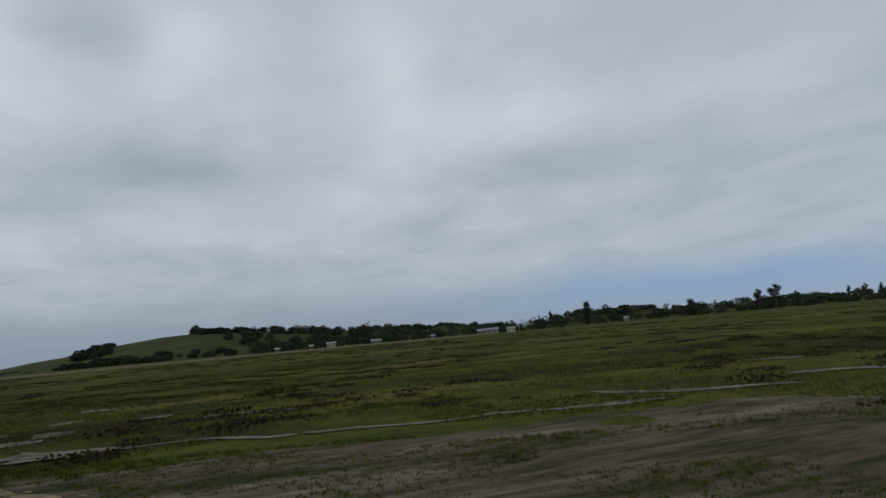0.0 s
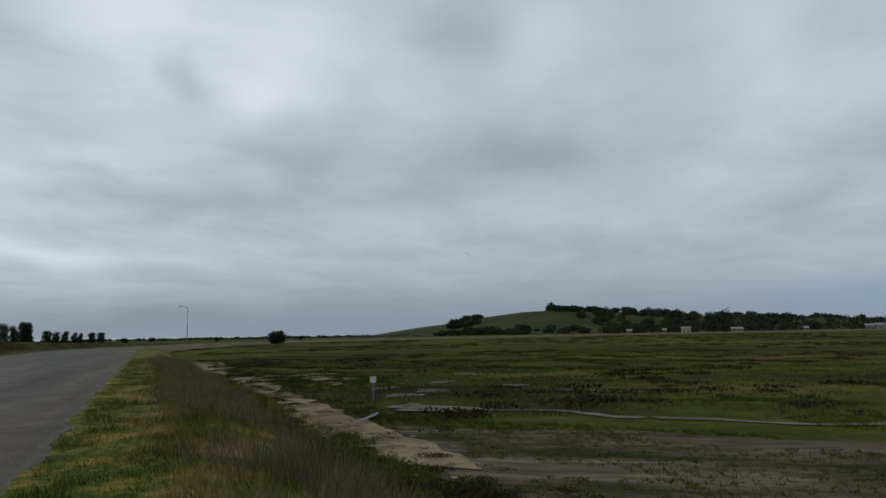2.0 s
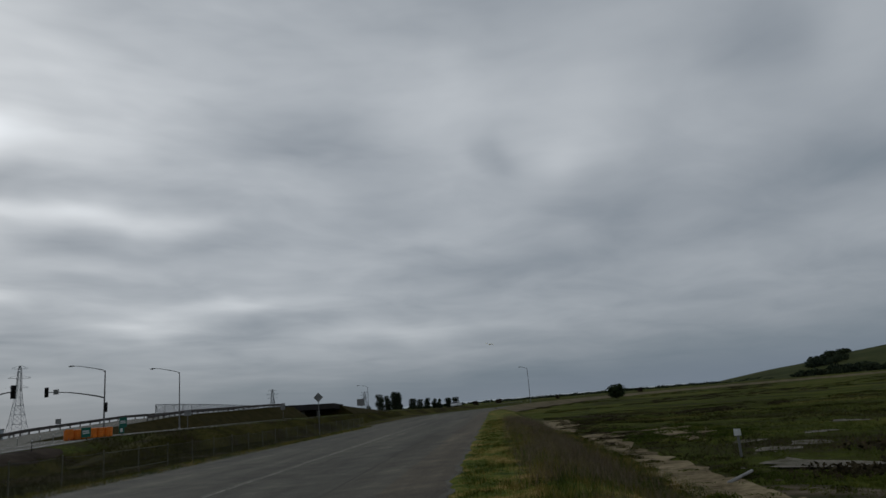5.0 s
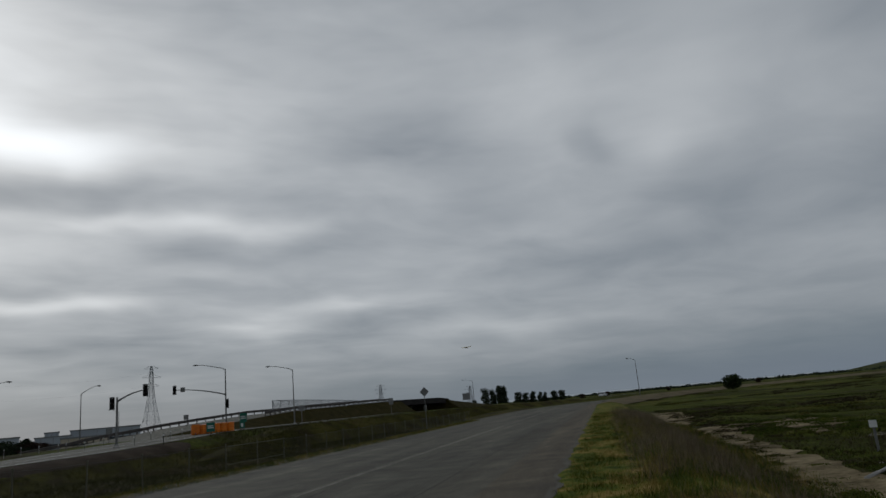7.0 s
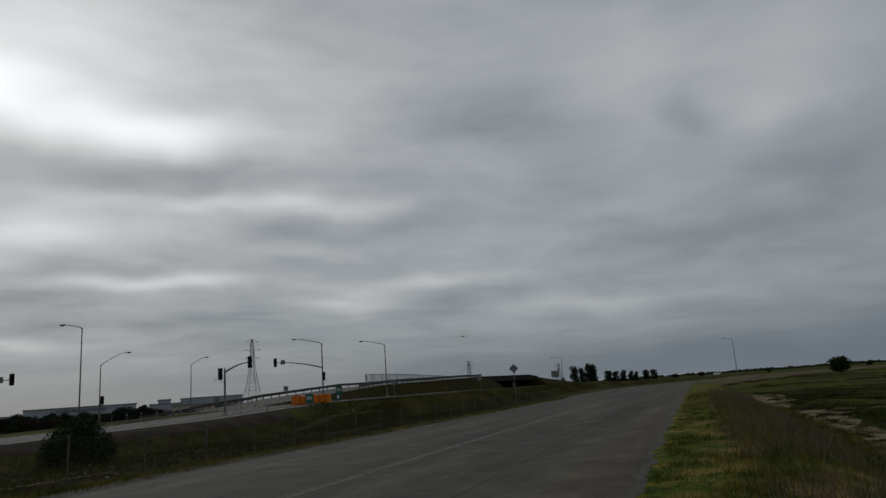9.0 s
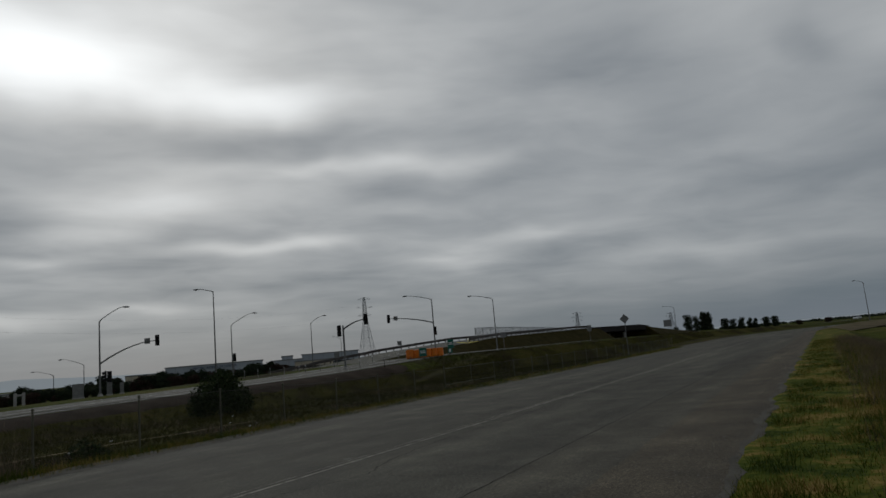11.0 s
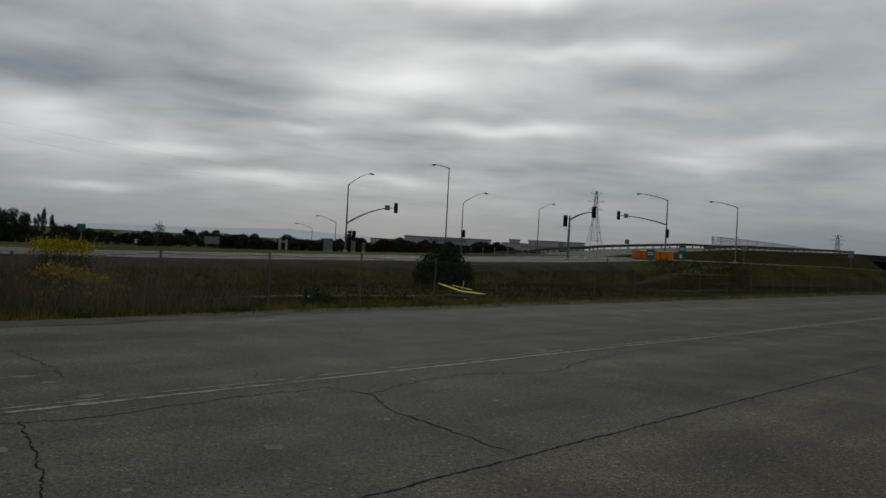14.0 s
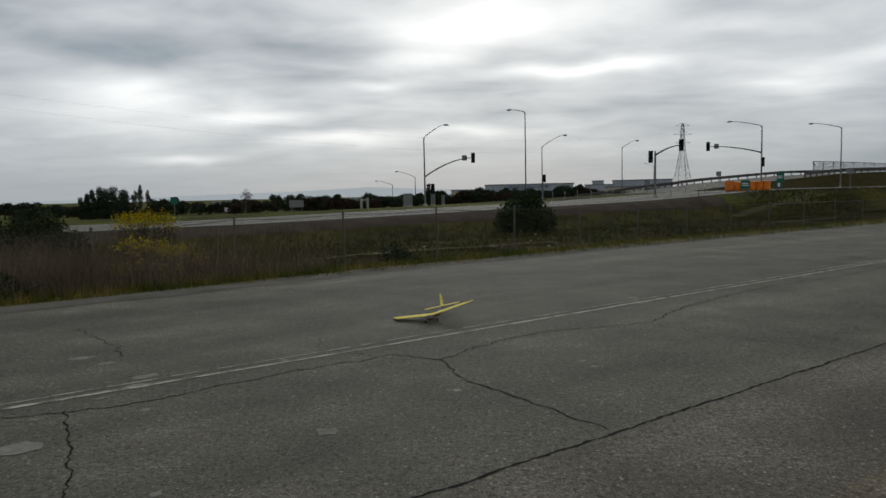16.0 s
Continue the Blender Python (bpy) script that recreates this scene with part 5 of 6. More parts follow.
def shrub_sheet(name, us, vs, rad, hgt, per, leaf, mat, label):
    """Many low shrubs as one growth."""
    lob = []
    for a, b_, r, h in zip(us, vs, rad, hgt):
        x, y, _ = rd(a, b_)
        lob.append((x, y, float(land_z(a, b_)) + h * 0.35, r, r, h * 0.65))
    lob = np.array(lob)
    n = len(lob) * per
    pick = np.repeat(np.arange(len(lob)), per)
    d = RNG.normal(size=(n, 3))
    d /= np.linalg.norm(d, axis=1)[:, None]
    d[:, 2] = np.abs(d[:, 2]) * 1.1 - 0.15
    c = lob[pick, :3] + d * lob[pick, 3:] * (RNG.random(n) ** 0.4)[:, None]
    a = RNG.normal(size=(n, 3))
    a /= np.linalg.norm(a, axis=1)[:, None]
    b_ = np.cross(a, RNG.normal(size=(n, 3)))
    b_ /= np.linalg.norm(b_, axis=1)[:, None]
    s = leaf * lob[pick, 3:4] * RNG.uniform(0.6, 1.4, n)[:, None]
    q = np.stack([c - a * s, c - b_ * s * 0.55, c + a * s, c + b_ * s * 0.55], 1)
    growth(name, label, "weeds", quick_mesh(name, q.reshape(-1, 3), 4, mat))


n = 4200
u = RNG.uniform(-60, 190, n)
v = -9 - 190 * RNG.random(n) ** 1.3
keep = np.array([noise.noise((a * 0.05, b_ * 0.05, 1.7)) > -0.02 for a, b_ in zip(u, v)]) & ~((v > -19) & (u < 17))
u, v = u[keep], v[keep]
half = np.array([noise.noise((a * 0.03, b_ * 0.03, 9.1)) > 0.0 for a, b_ in zip(u, v)])
shrub_sheet("pasture_scrub", u[half], v[half], RNG.uniform(0.4, 1.3, half.sum()), RNG.uniform(0.06, 0.22, half.sum()), 90, 0.075, "weed", "low dark olive scrub dotted over the pasture")
shrub_sheet("pasture_scrub", u[~half], v[~half], RNG.uniform(0.4, 1.5, (~half).sum()), RNG.uniform(0.06, 0.20, (~half).sum()), 90, 0.075, "heath", "low dark brown scrub dotted over the pasture")
for mat_, fr_, th_, hi_, nm_ in (("field_green", 0.11, 0.0, 0.13, "low green growth over the pasture"), ("heath", 0.17, 0.02, 0.17, "low brown growth over the pasture"), ("weed", 0.24, 0.05, 0.15, "low olive growth over the pasture")):
    t_ = RNG.random(60000)
    u, v = RNG.uniform(-25, 85, 60000), -6.2 - 62 * t_ ** 1.35
    keep = np.array([noise.noise(((0.79 * a + 0.61 * b_) * fr_ * 0.5, (0.61 * a - 0.79 * b_) * fr_ * 1.6, fr_ * 40)) > th_ for a, b_ in zip(u, v)]) & ~((v > -18) & (u < 17))
    on_path = (v > -7.3) & (u > 8) & (u < 46)
    on_pan = (u > 18.5) & (u < 23) & (v > -11.8) & (v < -8.6)
    keep &= ~on_path & ~on_pan & ~((u > 37) & (u < 45) & (v > -12.6) & (v < -9.6))
    u, v = u[keep], v[keep]
    growth("pasture_growth", nm_, "weeds", blades(u, v, land_z(u, v), 0.03, hi_, 0.014, 1.6, mat_, "pasture_growth", 3))
n = 12000
u = RNG.uniform(-8, 19, n)
v = RNG.uniform(-23, -7.6, n)
keep = np.array([noise.noise(((0.79 * a + 0.61 * b_) * 0.10, (0.61 * a - 0.79 * b_) * 0.42, 2.2)) > 0.12 for a, b_ in zip(u, v)])
u, v = u[keep], v[keep]
growth("mud_weeds", "streaks of low green weeds on bare mud", "weeds", blades(u, v, land_z(u, v) + 0.03, 0.015, 0.08, 0.011, 1.8, "field_green", "mud_weeds", 9))
n = 700
u = RNG.uniform(6, 48, n)
v = RNG.uniform(-8.5, -4.6, n)
keep = np.array([noise.noise((a * 0.3, b_ * 0.6, 7.2)) > 0.1 for a, b_ in zip(u, v)])
u, v = u[keep], v[keep]
shrub_sheet("path_weeds", u, v, RNG.uniform(0.12, 0.4, len(u)), RNG.uniform(0.03, 0.12, len(u)), 80, 0.09, "weed", "low weeds creeping over the sandy path")
u, v = scatter(150, 7, 22, -8.6, -5.2)
shrub_sheet("path_weeds", u, v, RNG.uniform(0.10, 0.35, len(u)), RNG.uniform(0.02, 0.10, len(u)), 90, 0.08, "field_green", "low green weeds creeping over the sandy path")
u, v = scatter(170, 33, 48, -14, -7.4)
shrub_sheet("path_weeds", u, v, RNG.uniform(0.15, 0.7, len(u)), RNG.uniform(0.04, 0.18, len(u)), 110, 0.08, "field_green", "low green weeds round the sandy clearing")
u, v = scatter(90, 33, 72, -9, -5.2)
shrub_sheet("path_weeds", u, v, RNG.uniform(0.15, 0.6, len(u)), RNG.uniform(0.05, 0.22, len(u)), 110, 0.08, "heath", "low brown weeds beside the sandy path")
u, v = scatter(220, 6.3, 9.2, -6.3, -4.6)
shrub_sheet("bank_scrub", u, v, RNG.uniform(0.12, 0.3, len(u)), RNG.uniform(0.10, 0.3, len(u)), 130, 0.085, "heath", "dark low scrub at the foot of the bank")
u, v = scatter(160, 4.5, 16, -5.9, -4.0)
shrub_sheet("bank_scrub", u, v, RNG.uniform(0.15, 0.4, len(u)), RNG.uniform(0.08, 0.28, len(u)), 130, 0.085, "field_green", "dark low scrub at the foot of the bank")


def bush(at, lobes, n, leaf, mat, label, name="bush"):
    p = thing(name, label, "bush", at)
    stems = Geo()
    for k in range(5):
        a = k * 1.26
        stems.tube([(0, 0, -0.15), (0.25 * math.cos(a), 0.25 * math.sin(a), lobes[0][2] * 0.6), (0.7 * math.cos(a), 0.7 * math.sin(a), lobes[0][2] * 1.2)], [0.06, 0.04, 0.015], 6)
    part("stems", stems, "bark", p)
    part("foliage", quick_mesh("foliage", leaf_cloud(lobes, n, leaf), 4, mat), None, p)
    return p


b = place(6.9, 46.5)
bush(b, [(0, 0, 1.5, 1.6, 1.5, 1.4), (-0.8, 0, 1.2, 1.2, 1.2, 1.1), (0.9, 0.2, 1.1, 1.2, 1.2, 1.1), (0.2, 0, 2.25, 0.95, 0.95, 0.85), (1.4, 0, 0.8, 0.8, 0.8, 0.8), (-1.3, 0.3, 0.8, 0.9, 0.9, 0.8)], 9000, 0.085, "leaf", "round dark green bush in the ditch")
b = rd(*(12.3, 20.4), float(land_z(12.3, 20.4)))
bush(b, [(0, 0, 0.4, 0.55, 0.5, 0.5), (0.4, 0, 0.3, 0.4, 0.4, 0.35)], 1500, 0.05, "leaf", "small dark bush behind the fence")
b = rd(0.5, 13.5, float(land_z(0.5, 13.5)))
bush(b, [(0, 0, 0.25, 0.32, 0.3, 0.28), (0.2, 0.1, 0.15, 0.3, 0.3, 0.18)], 900, 0.035, "leaf", "small dark green weed at the road edge")
u, v = scatter(7000, 62, 150, 0, 1)
rz_ = np.array([ramp_at(a) for a in u])
side_ = -3.3 - 5.0 * v
vv_ = rz_[:, 1] + side_ * 0.94
zz_ = rz_[:, 2] - (rz_[:, 2] + 1.0) * (-side_ - 3.3) / 5.0
growth("bank_growth", "brown and olive weeds on the slip road bank", "weeds", blades(u + side_ * 0.33, vv_, zz_, 0.1, 0.45, 0.012, 1.2, "weed", "bank_growth", 5))
b = place(-30.8, 31)
bush(b, [(0, 0, 1.0, 1.4, 1.2, 1.1), (0.95, 0.3, 0.9, 1.0, 1.0, 0.9), (-0.9, 0, 1.1, 1.0, 0.9, 1.0), (0.1, 0, 2.0, 0.75, 0.7, 0.7), (0.6, 0.1, 1.75, 0.55, 0.55, 0.5), (-0.55, 0, 1.85, 0.5, 0.5, 0.5),
         (1.55, 0.4, 0.6, 0.7, 0.7, 0.55), (-1.5, 0, 1.3, 0.6, 0.6, 0.7), (-1.7, 0.1, 0.6, 0.8, 0.8, 0.6)], 11000, 0.065, "leaf", "broad dark green bush beyond the fence")


def mustard(az, dist, w, h, n, seed, low=0.55):
    """Flowering mustard: thin stalks and a haze of yellow bloom."""
    b = place(az, dist)
    p = thing("mustard_plant", "tall weed with a haze of yellow flowers", "wildflower", b, group="mustard beside the fence")
    rng = np.random.default_rng(seed)
    k = n // 6 + 12
    x, y = rng.normal(0, w * 0.5, k), rng.normal(0, w * 0.35, k)
    hh = rng.uniform(low, 1.0, k) * h
    tri = np.stack([np.stack([x - 0.008, y, x * 0 - 0.1], -1), np.stack([x + 0.008, y, x * 0 - 0.1], -1), np.stack([x * 1.15, y * 1.15, hh], -1)], 1)
    part("stalk", quick_mesh("stalks", tri.reshape(-1, 3), 3, "weed"), None, p)
    pick = rng.integers(0, k, n)
    t = rng.uniform(0.87, 1.03, n)
    c = np.stack([x[pick] * (1 + 0.15 * t), y[pick] * (1 + 0.15 * t), hh[pick] * t], -1) + rng.normal(0, 0.05, (n, 3))
    a = rng.normal(size=(n, 3)) * 0.017
    d_ = rng.normal(size=(n, 3)) * 0.017
    part("blossoms", quick_mesh("blossoms", np.stack([c - a, c - d_, c + a, c + d_], 1).reshape(-1, 3), 4, "flower"), None, p, "yellow blossoms")
    body = [(0, 0, h * 0.4, w * 0.8, w * 0.6, h * 0.42)]
    part("leaves", quick_mesh("leaves", leaf_cloud(body, n // 2 + 420, 0.04), 4, "weed"), None, p)


for k, (az, dist, top, w, n, low) in enumerate((
        (-24.7, 23.6, -0.95, 0.42, 620, 0.91), (-23.7, 24.4, -0.85, 0.45, 700, 0.91), (-22.6, 24.0, -0.9, 0.40, 560, 0.91), (-21.8, 24.6, -1.05, 0.30, 260, 0.85),
        (-24.6, 19.2, -2.6, 0.35, 300, 0.75), (-23.4, 18.8, -2.8, 0.38, 230, 0.82), (-22.2, 18.4, -3.1, 0.40, 280, 0.82), (-21.2, 18.0, -3.4, 0.42, 300, 0.8), (-20.2, 17.6, -3.9, 0.35, 220, 0.65),
        (-25.7, 15.6, -4.4, 0.30, 130, 0.55), (-24.8, 15.3, -4.4, 0.34, 170, 0.55), (-22.2, 15.0, -4.7, 0.3, 60, 0.5))):
    mustard(az, dist, w, max(height_at(az, dist, top, place(az, dist)[2]), 0.5), n, k, low)


# ---- trees ----
def tree(name, label, h, lobes, n, leaf, mat, trunk_r=0.2, trunk_to=0.5):
    """A tree at the origin: tapered trunk, limbs to its lobes, ragged crown of small leaves."""
    p = thing(name, label, "tree")
    g = Geo()
    g.tube([(0, 0, -0.3), (0.05, 0, h * trunk_to * 0.5), (0, 0.05, h * trunk_to)], [trunk_r, trunk_r * 0.8, trunk_r * 0.55], 8)
    for x, y, z, rx, ry, rz in lobes:
        g.tube([(0, 0, h * trunk_to * 0.7), (x * 0.5, y * 0.5, (z + h * trunk_to) / 2), (x, y, z)], [trunk_r * 0.45, trunk_r * 0.3, trunk_r * 0.1], 5)
    part("trunk", g, "bark", p)
    part("crown", quick_mesh("crown", leaf_cloud(lobes, n, leaf), 4, mat), None, p)
    return p


def round_lobes(seed, h, w, k=7):
    r = random.Random(seed)
    out = [(0, 0, h * 0.62, w * 0.34, w * 0.34, h * 0.3)]
    for i in range(k):
        a = r.uniform(0, 6.28)
        q = r.uniform(0.15, 0.36) * w
        out.append((math.cos(a) * q, math.sin(a) * q, h * r.uniform(0.16, 0.91), w * r.uniform(0.13, 0.24), w * r.uniform(0.13, 0.24), h * r.uniform(0.1, 0.2)))
    return out


def column_lobes(seed, h, w, k=9):
    r = random.Random(seed)
    return [(r.uniform(-0.2, 0.2) * w, r.uniform(-0.2, 0.2) * w, h * (0.08 + 0.85 * i / (k - 1)), w * (0.60 - 0.28 * i / k) * r.uniform(0.8, 1.1), w * 0.55, h * 0.13) for i in range(k)]


PROTO = {}
for k in range(3):
    PROTO["round%d" % k] = tree("tree", "dark rounded broadleaf tree in a distant row", 5.0, round_lobes(k, 5.0, 5.6, 12), 2200, 0.24, "leaf_rust" if k == 1 else "leaf_far", 0.18, 0.4)
for k in range(2):
    PROTO["poplar%d" % k] = tree("tree", "tall narrow dark poplar in a row", 8.0, column_lobes(k, 8.0, 3.2, 11), 2600, 0.24, "leaf_far", 0.18, 0.6)
PROTO["open"] = tree("tree", "thin-crowned bare-looking tree beyond the highway", 6.0, round_lobes(11, 6.0, 5.0, 9), 620, 0.13, "leaf_rust", 0.16, 0.45)
PROTO["gum"] = tree("tree", "ragged dark eucalyptus tree beyond the highway", 8.0, [(0, 0, 5.0, 1.2, 1.2, 1.6), (0.9, 0, 6.6, 0.9, 0.8, 0.9), (-0.8, 0.2, 6.0, 0.8, 0.8, 1.0), (0.3, 0, 7.5, 0.6, 0.6, 0.6), (-0.3, 0, 3.4, 0.9, 0.9, 0.9)], 1300, 0.18, "leaf_far", 0.2, 0.6)
_used = set()


def plant(kind, az, dist, top_el, width=1.0, label="", base=None):
    """Put a tree where its top stands at the given height above the eye's level (degrees)."""
    b_ = place(az, dist)
    z0 = b_[2] if base is None else base
    src = PROTO[kind]
    h0 = {"r": 5.0, "p": 8.0, "o": 6.0, "g": 8.0}[kind[0]]
    s = max(height_at(az, dist, top_el, z0) / (h0 * 0.96), 0.15)
    m = pose(b_[0], b_[1], z0, 0, 0, (az * 57 + dist * 13) % 360) @ Matrix.Diagonal((s * width, s * width, s, 1))
    if kind not in _used:
        _used.add(kind)
        src.matrix_basis = m
        ob = src
        src.scale = src.scale
    else:
        ob = copy_thing(src, m @ Matrix.Diagonal((1 / src.scale[0], 1 / src.scale[1], 1 / src.scale[2], 1)))
    if label:
        tagged(ob, label)
    return ob


_r = random.Random(5)
# row behind the highway
for k in range(76):
    az = -22.6 + k * 0.46 + _r.uniform(-0.2, 0.2)
    plant("round%d" % (k % 3), az, 128 + _r.uniform(-4, 24), -0.2 + _r.choice((-0.25, -0.1, 0.0, 0.15, 0.34)) + _r.uniform(-0.08, 0.08) + (0.3 if -1 < az < 13 else 0), _r.uniform(0.95, 1.5))
for az, el, w in ((1.9, 0.15, 1.5), (2.7, 0.2, 1.5), (3.3, -0.1, 1.6), (9.3, 0.0, 1.6), (9.9, 0.22, 1.5), (10.7, 0.25, 1.6), (11.5, 0.2, 1.5), (12.1, 0.05, 1.6), (-6.0, 0.1, 1.5), (-9.8, 0.0, 1.6), (-3.6, -0.05, 1.5)):
    plant("round%d" % (int(az * 10) % 3), az, 135, el + (0.25 if az > 0 else 0.1), w * 0.9)
plant("open", -16.0, 120, 0.8, 0.85)
for az, el, w in ((-27.75, 0.25, 0.72), (-27.4, 0.5, 0.66), (-26.95, 0.75, 0.72), (-26.5, 0.95, 0.72), (-26.1, 0.85, 0.66), (-25.65, 0.95, 0.72), (-25.05, 0.75, 0.72), (-24.7, 0.6, 0.6)):
    plant("poplar%d" % (int(az * 100) % 2), az, 120, el, w)
plant("gum", -24.15, 110, 0.75, 0.65)
plant("gum", -23.75, 112, 1.15, 0.6)
plant("gum", -23.2, 112, 0.75, 0.65)
for az, el in ((-27.0, -0.7), (-26.0, -0.6), (-25.0, -0.7), (-24.0, -0.7)):
    plant("round0", az, 118, el, 1.6)
plant("gum", -33.0, 130, 0.15, 1.1)
plant("gum", -32.2, 132, 0.05, 1.0)
plant("round0", -35.0, 115, 0.75, 1.1, "dark broad tree near a tall lamp")
for az, el in ((-31.0, -0.3), (-29.4, -0.4), (-28.4, -0.5)):
    plant("round2", az, 140, el, 1.4)
for k in range(26):
    plant("round%d" % (k % 3), -38.0 + k * 0.6 + _r.uniform(-0.2, 0.2), 145 + _r.uniform(-8, 10), _r.choice((-0.5, -0.35, -0.2, 0.0)), _r.uniform(1.1, 1.6))
# poplars beyond the bend
for az, el, w in ((44.5, 0.35, 1.3), (45.5, 1.15, 0.8), (46.1, 1.0, 0.75), (46.6, 1.25, 0.85), (47.0, 1.2, 0.75), (48.2, 0.65, 1.2), (48.7, 0.55, 1.1), (49.3, 0.6, 1.1), (49.9, 0.5, 1.1), (50.3, 0.45, 1.0), (51.0, 0.5, 1.2), (51.6, 0.5, 1.2)):
    plant("poplar%d" % (int(az * 10) % 2), az, 400, el, w * 1.4)
for az, el in ((53.3, 0.12), (55.2, 0.12), (60.0, 0.0), (66.5, 0.05)):
    plant("round1", az, 330, el, 1.3)
b = place(64.8, 178)
lone = tree("tree", "lone dark squat tree at the field's edge", 2.4, [(0, 0, 1.3, 1.5, 1.4, 1.05), (0.7, 0, 1.7, 0.8, 0.8, 0.6), (-0.8, 0, 1.2, 0.9, 0.8, 0.8), (0, 0, 0.6, 1.3, 1.2, 0.5)], 1800, 0.16, "leaf", 0.16, 0.3)
lone.matrix_basis = pose(*b) @ Matrix.Diagonal((1.75, 1.7, 1.5, 1))


# ---- hills, woods, houses ----
def hill(name, label, prof, d0, d1, d2, mat):
    """A ridge from a profile of (bearing, height of its crest seen from the eye); rises from d0 to d1, falls to d2."""
    azs = np.arange(prof[0][0], prof[-1][0] + 0.01, 0.35)
    els = np.interp(azs, [p[0] for p in prof], [p[1] for p in prof])
    rs = np.concatenate([np.linspace(d0, d1, 14), np.linspace(d1, d2, 8)[1:]])
    shape = np.concatenate([sm(np.linspace(0, 1, 14), 0, 1), 1 - sm(np.linspace(0, 1, 8)[1:], 0, 1)])
    vs, nr = [], len(rs)
    for az, el in zip(azs, els):
        top = 1.58 + d1 * math.tan(radians(el))
        for r, s in zip(rs, shape):
            x, y, _ = polar(az, r)
            vs.append((x, y, -1.5 + (top + 1.5) * s + 0.02 * (top + 1) * noise.noise((x * 0.012, y * 0.012, 0))))
    fs = [(i * nr + j, (i + 1) * nr + j, (i + 1) * nr + j + 1, i * nr + j + 1) for i in range(len(azs) - 1) for j in range(nr - 1)]
    me = Geo().add(vs, fs).mesh(name, mat, True)
    return tagged(new(name, me), label, "hill", kind="structure"), (azs, els, rs, shape, d1)


_, H1 = hill("hill", "long green grassy hill with woods on top", [(71, -0.2), (73.9, 0.25), (76, 0.55), (78, 0.75), (81, 1.25), (84.6, 1.65), (87, 1.75), (90, 1.6), (94, 1.45), (99, 1.05), (104, 0.75), (108, 0.5), (113, 0.1), (116, -0.2)], 560, 900, 1300, "hill")
_, H2 = hill("hill", "low green hill among trees", [(102, -0.3), (104.5, 0.45), (107, 0.75), (110, 0.4), (113, 0.0), (115, -0.3)], 480, 640, 800, "hill")
_, H3 = hill("hill", "low wooded ridge beyond the pasture", [(112, -0.2), (115, 0.35), (118.7, 0.85), (121, 1.0), (124, 0.6), (128, 0.35), (132, 0.55), (136, 0.35), (142, 0.3), (150, 0.3), (165, 0.0)], 560, 900, 1300, "slope")
# The ridge's blue haze is glow in its material.
hill("far_ridge", "far mountains with haze given as a faint blue glow", [(-60, 0.1), (-30, 0.15), (-22, 0.3), (-12, 0.5), (-6, 0.75), (-1, 0.5), (6, 0.3), (20, 0.25), (45, 0.1), (70, 0.05)], 3000, 3900, 4300, "haze")


def hill_z(H, az, r):
    azs, els, rs, shape, d1 = H
    top = 1.58 + d1 * math.tan(radians(float(np.interp(az, azs, els))))
    return max(-1.5 + (top + 1.5) * float(np.interp(r, rs, shape)), -0.3)


def woods(name, label, spots, mat="leaf_far", per=60):
    """Far woodland as one growth; spots are (x, y, z, radius, height)."""
    lob = np.array([(x, y, z + h * 0.5, r, r, h * 0.55) for x, y, z, r, h in spots])
    n = len(lob) * per
    pick = np.repeat(np.arange(len(lob)), per)
    d = RNG.normal(size=(n, 3))
    d /= np.linalg.norm(d, axis=1)[:, None]
    c = lob[pick, :3] + d * lob[pick, 3:] * (RNG.random(n) ** 0.35)[:, None]
    a = RNG.normal(size=(n, 3))
    a /= np.linalg.norm(a, axis=1)[:, None]
    b_ = np.cross(a, RNG.normal(size=(n, 3)))
    b_ /= np.linalg.norm(b_, axis=1)[:, None]
    s = 0.17 * lob[pick, 3:4] * RNG.uniform(0.6, 1.4, n)[:, None]
    q = np.stack([c - a * s, c - b_ * s * 0.7, c + a * s, c + b_ * s * 0.7], 1)
    growth(name, label, "woods", quick_mesh(name, q.reshape(-1, 3), 4, mat))


_r = random.Random(21)
spots = []
for k in range(240):  # crest and flank woods of the long hill
    az = _r.uniform(86.6, 112)
    r = _r.uniform(600, 900) if az > 89 else _r.uniform(820, 905)
    if az < 93 and 1000 - (az - 86) * 55 > r + 60:
        continue
    x, y, _ = polar(az, r)
    spots.append((x, y, hill_z(H1, az, r), _r.uniform(4, 8), _r.uniform(3.5, 7.5)))
for k in range(70):  # dark clump on the crest
    az = _r.uniform(86.7, 91.0)
    r = _r.uniform(840, 910)
    x, y, _ = polar(az, r)
    spots.append((x, y, hill_z(H1, az, r), _r.uniform(3, 5), _r.uniform(4, 7.5)))
for k in range(60):  # hedge along the hill's foot
    az = _r.uniform(77.5, 90)
    r = _r.uniform(590, 650)
    x, y, _ = polar(az, r)
    spots.append((x, y, hill_z(H1, az, r), _r.uniform(3, 6), _r.uniform(3, 6.5)))
for k in range(30):
    az = _r.uniform(78.6, 81.0)
    r = _r.uniform(720, 870)
    x, y, _ = polar(az, r)
    spots.append((x, y, hill_z(H1, az, r), _r.uniform(4, 7), _r.uniform(4, 7)))
woods("hillside_woods", "dark woods over a green hillside", spots, per=130)
spots = []
for k in range(130):
    az = _r.uniform(91, 117)
    r = _r.uniform(430, 560)
    x, y, _ = polar(az, r)
    spots.append((x, y, -0.2, _r.uniform(2.5, 5), _r.uniform(4, 9)))
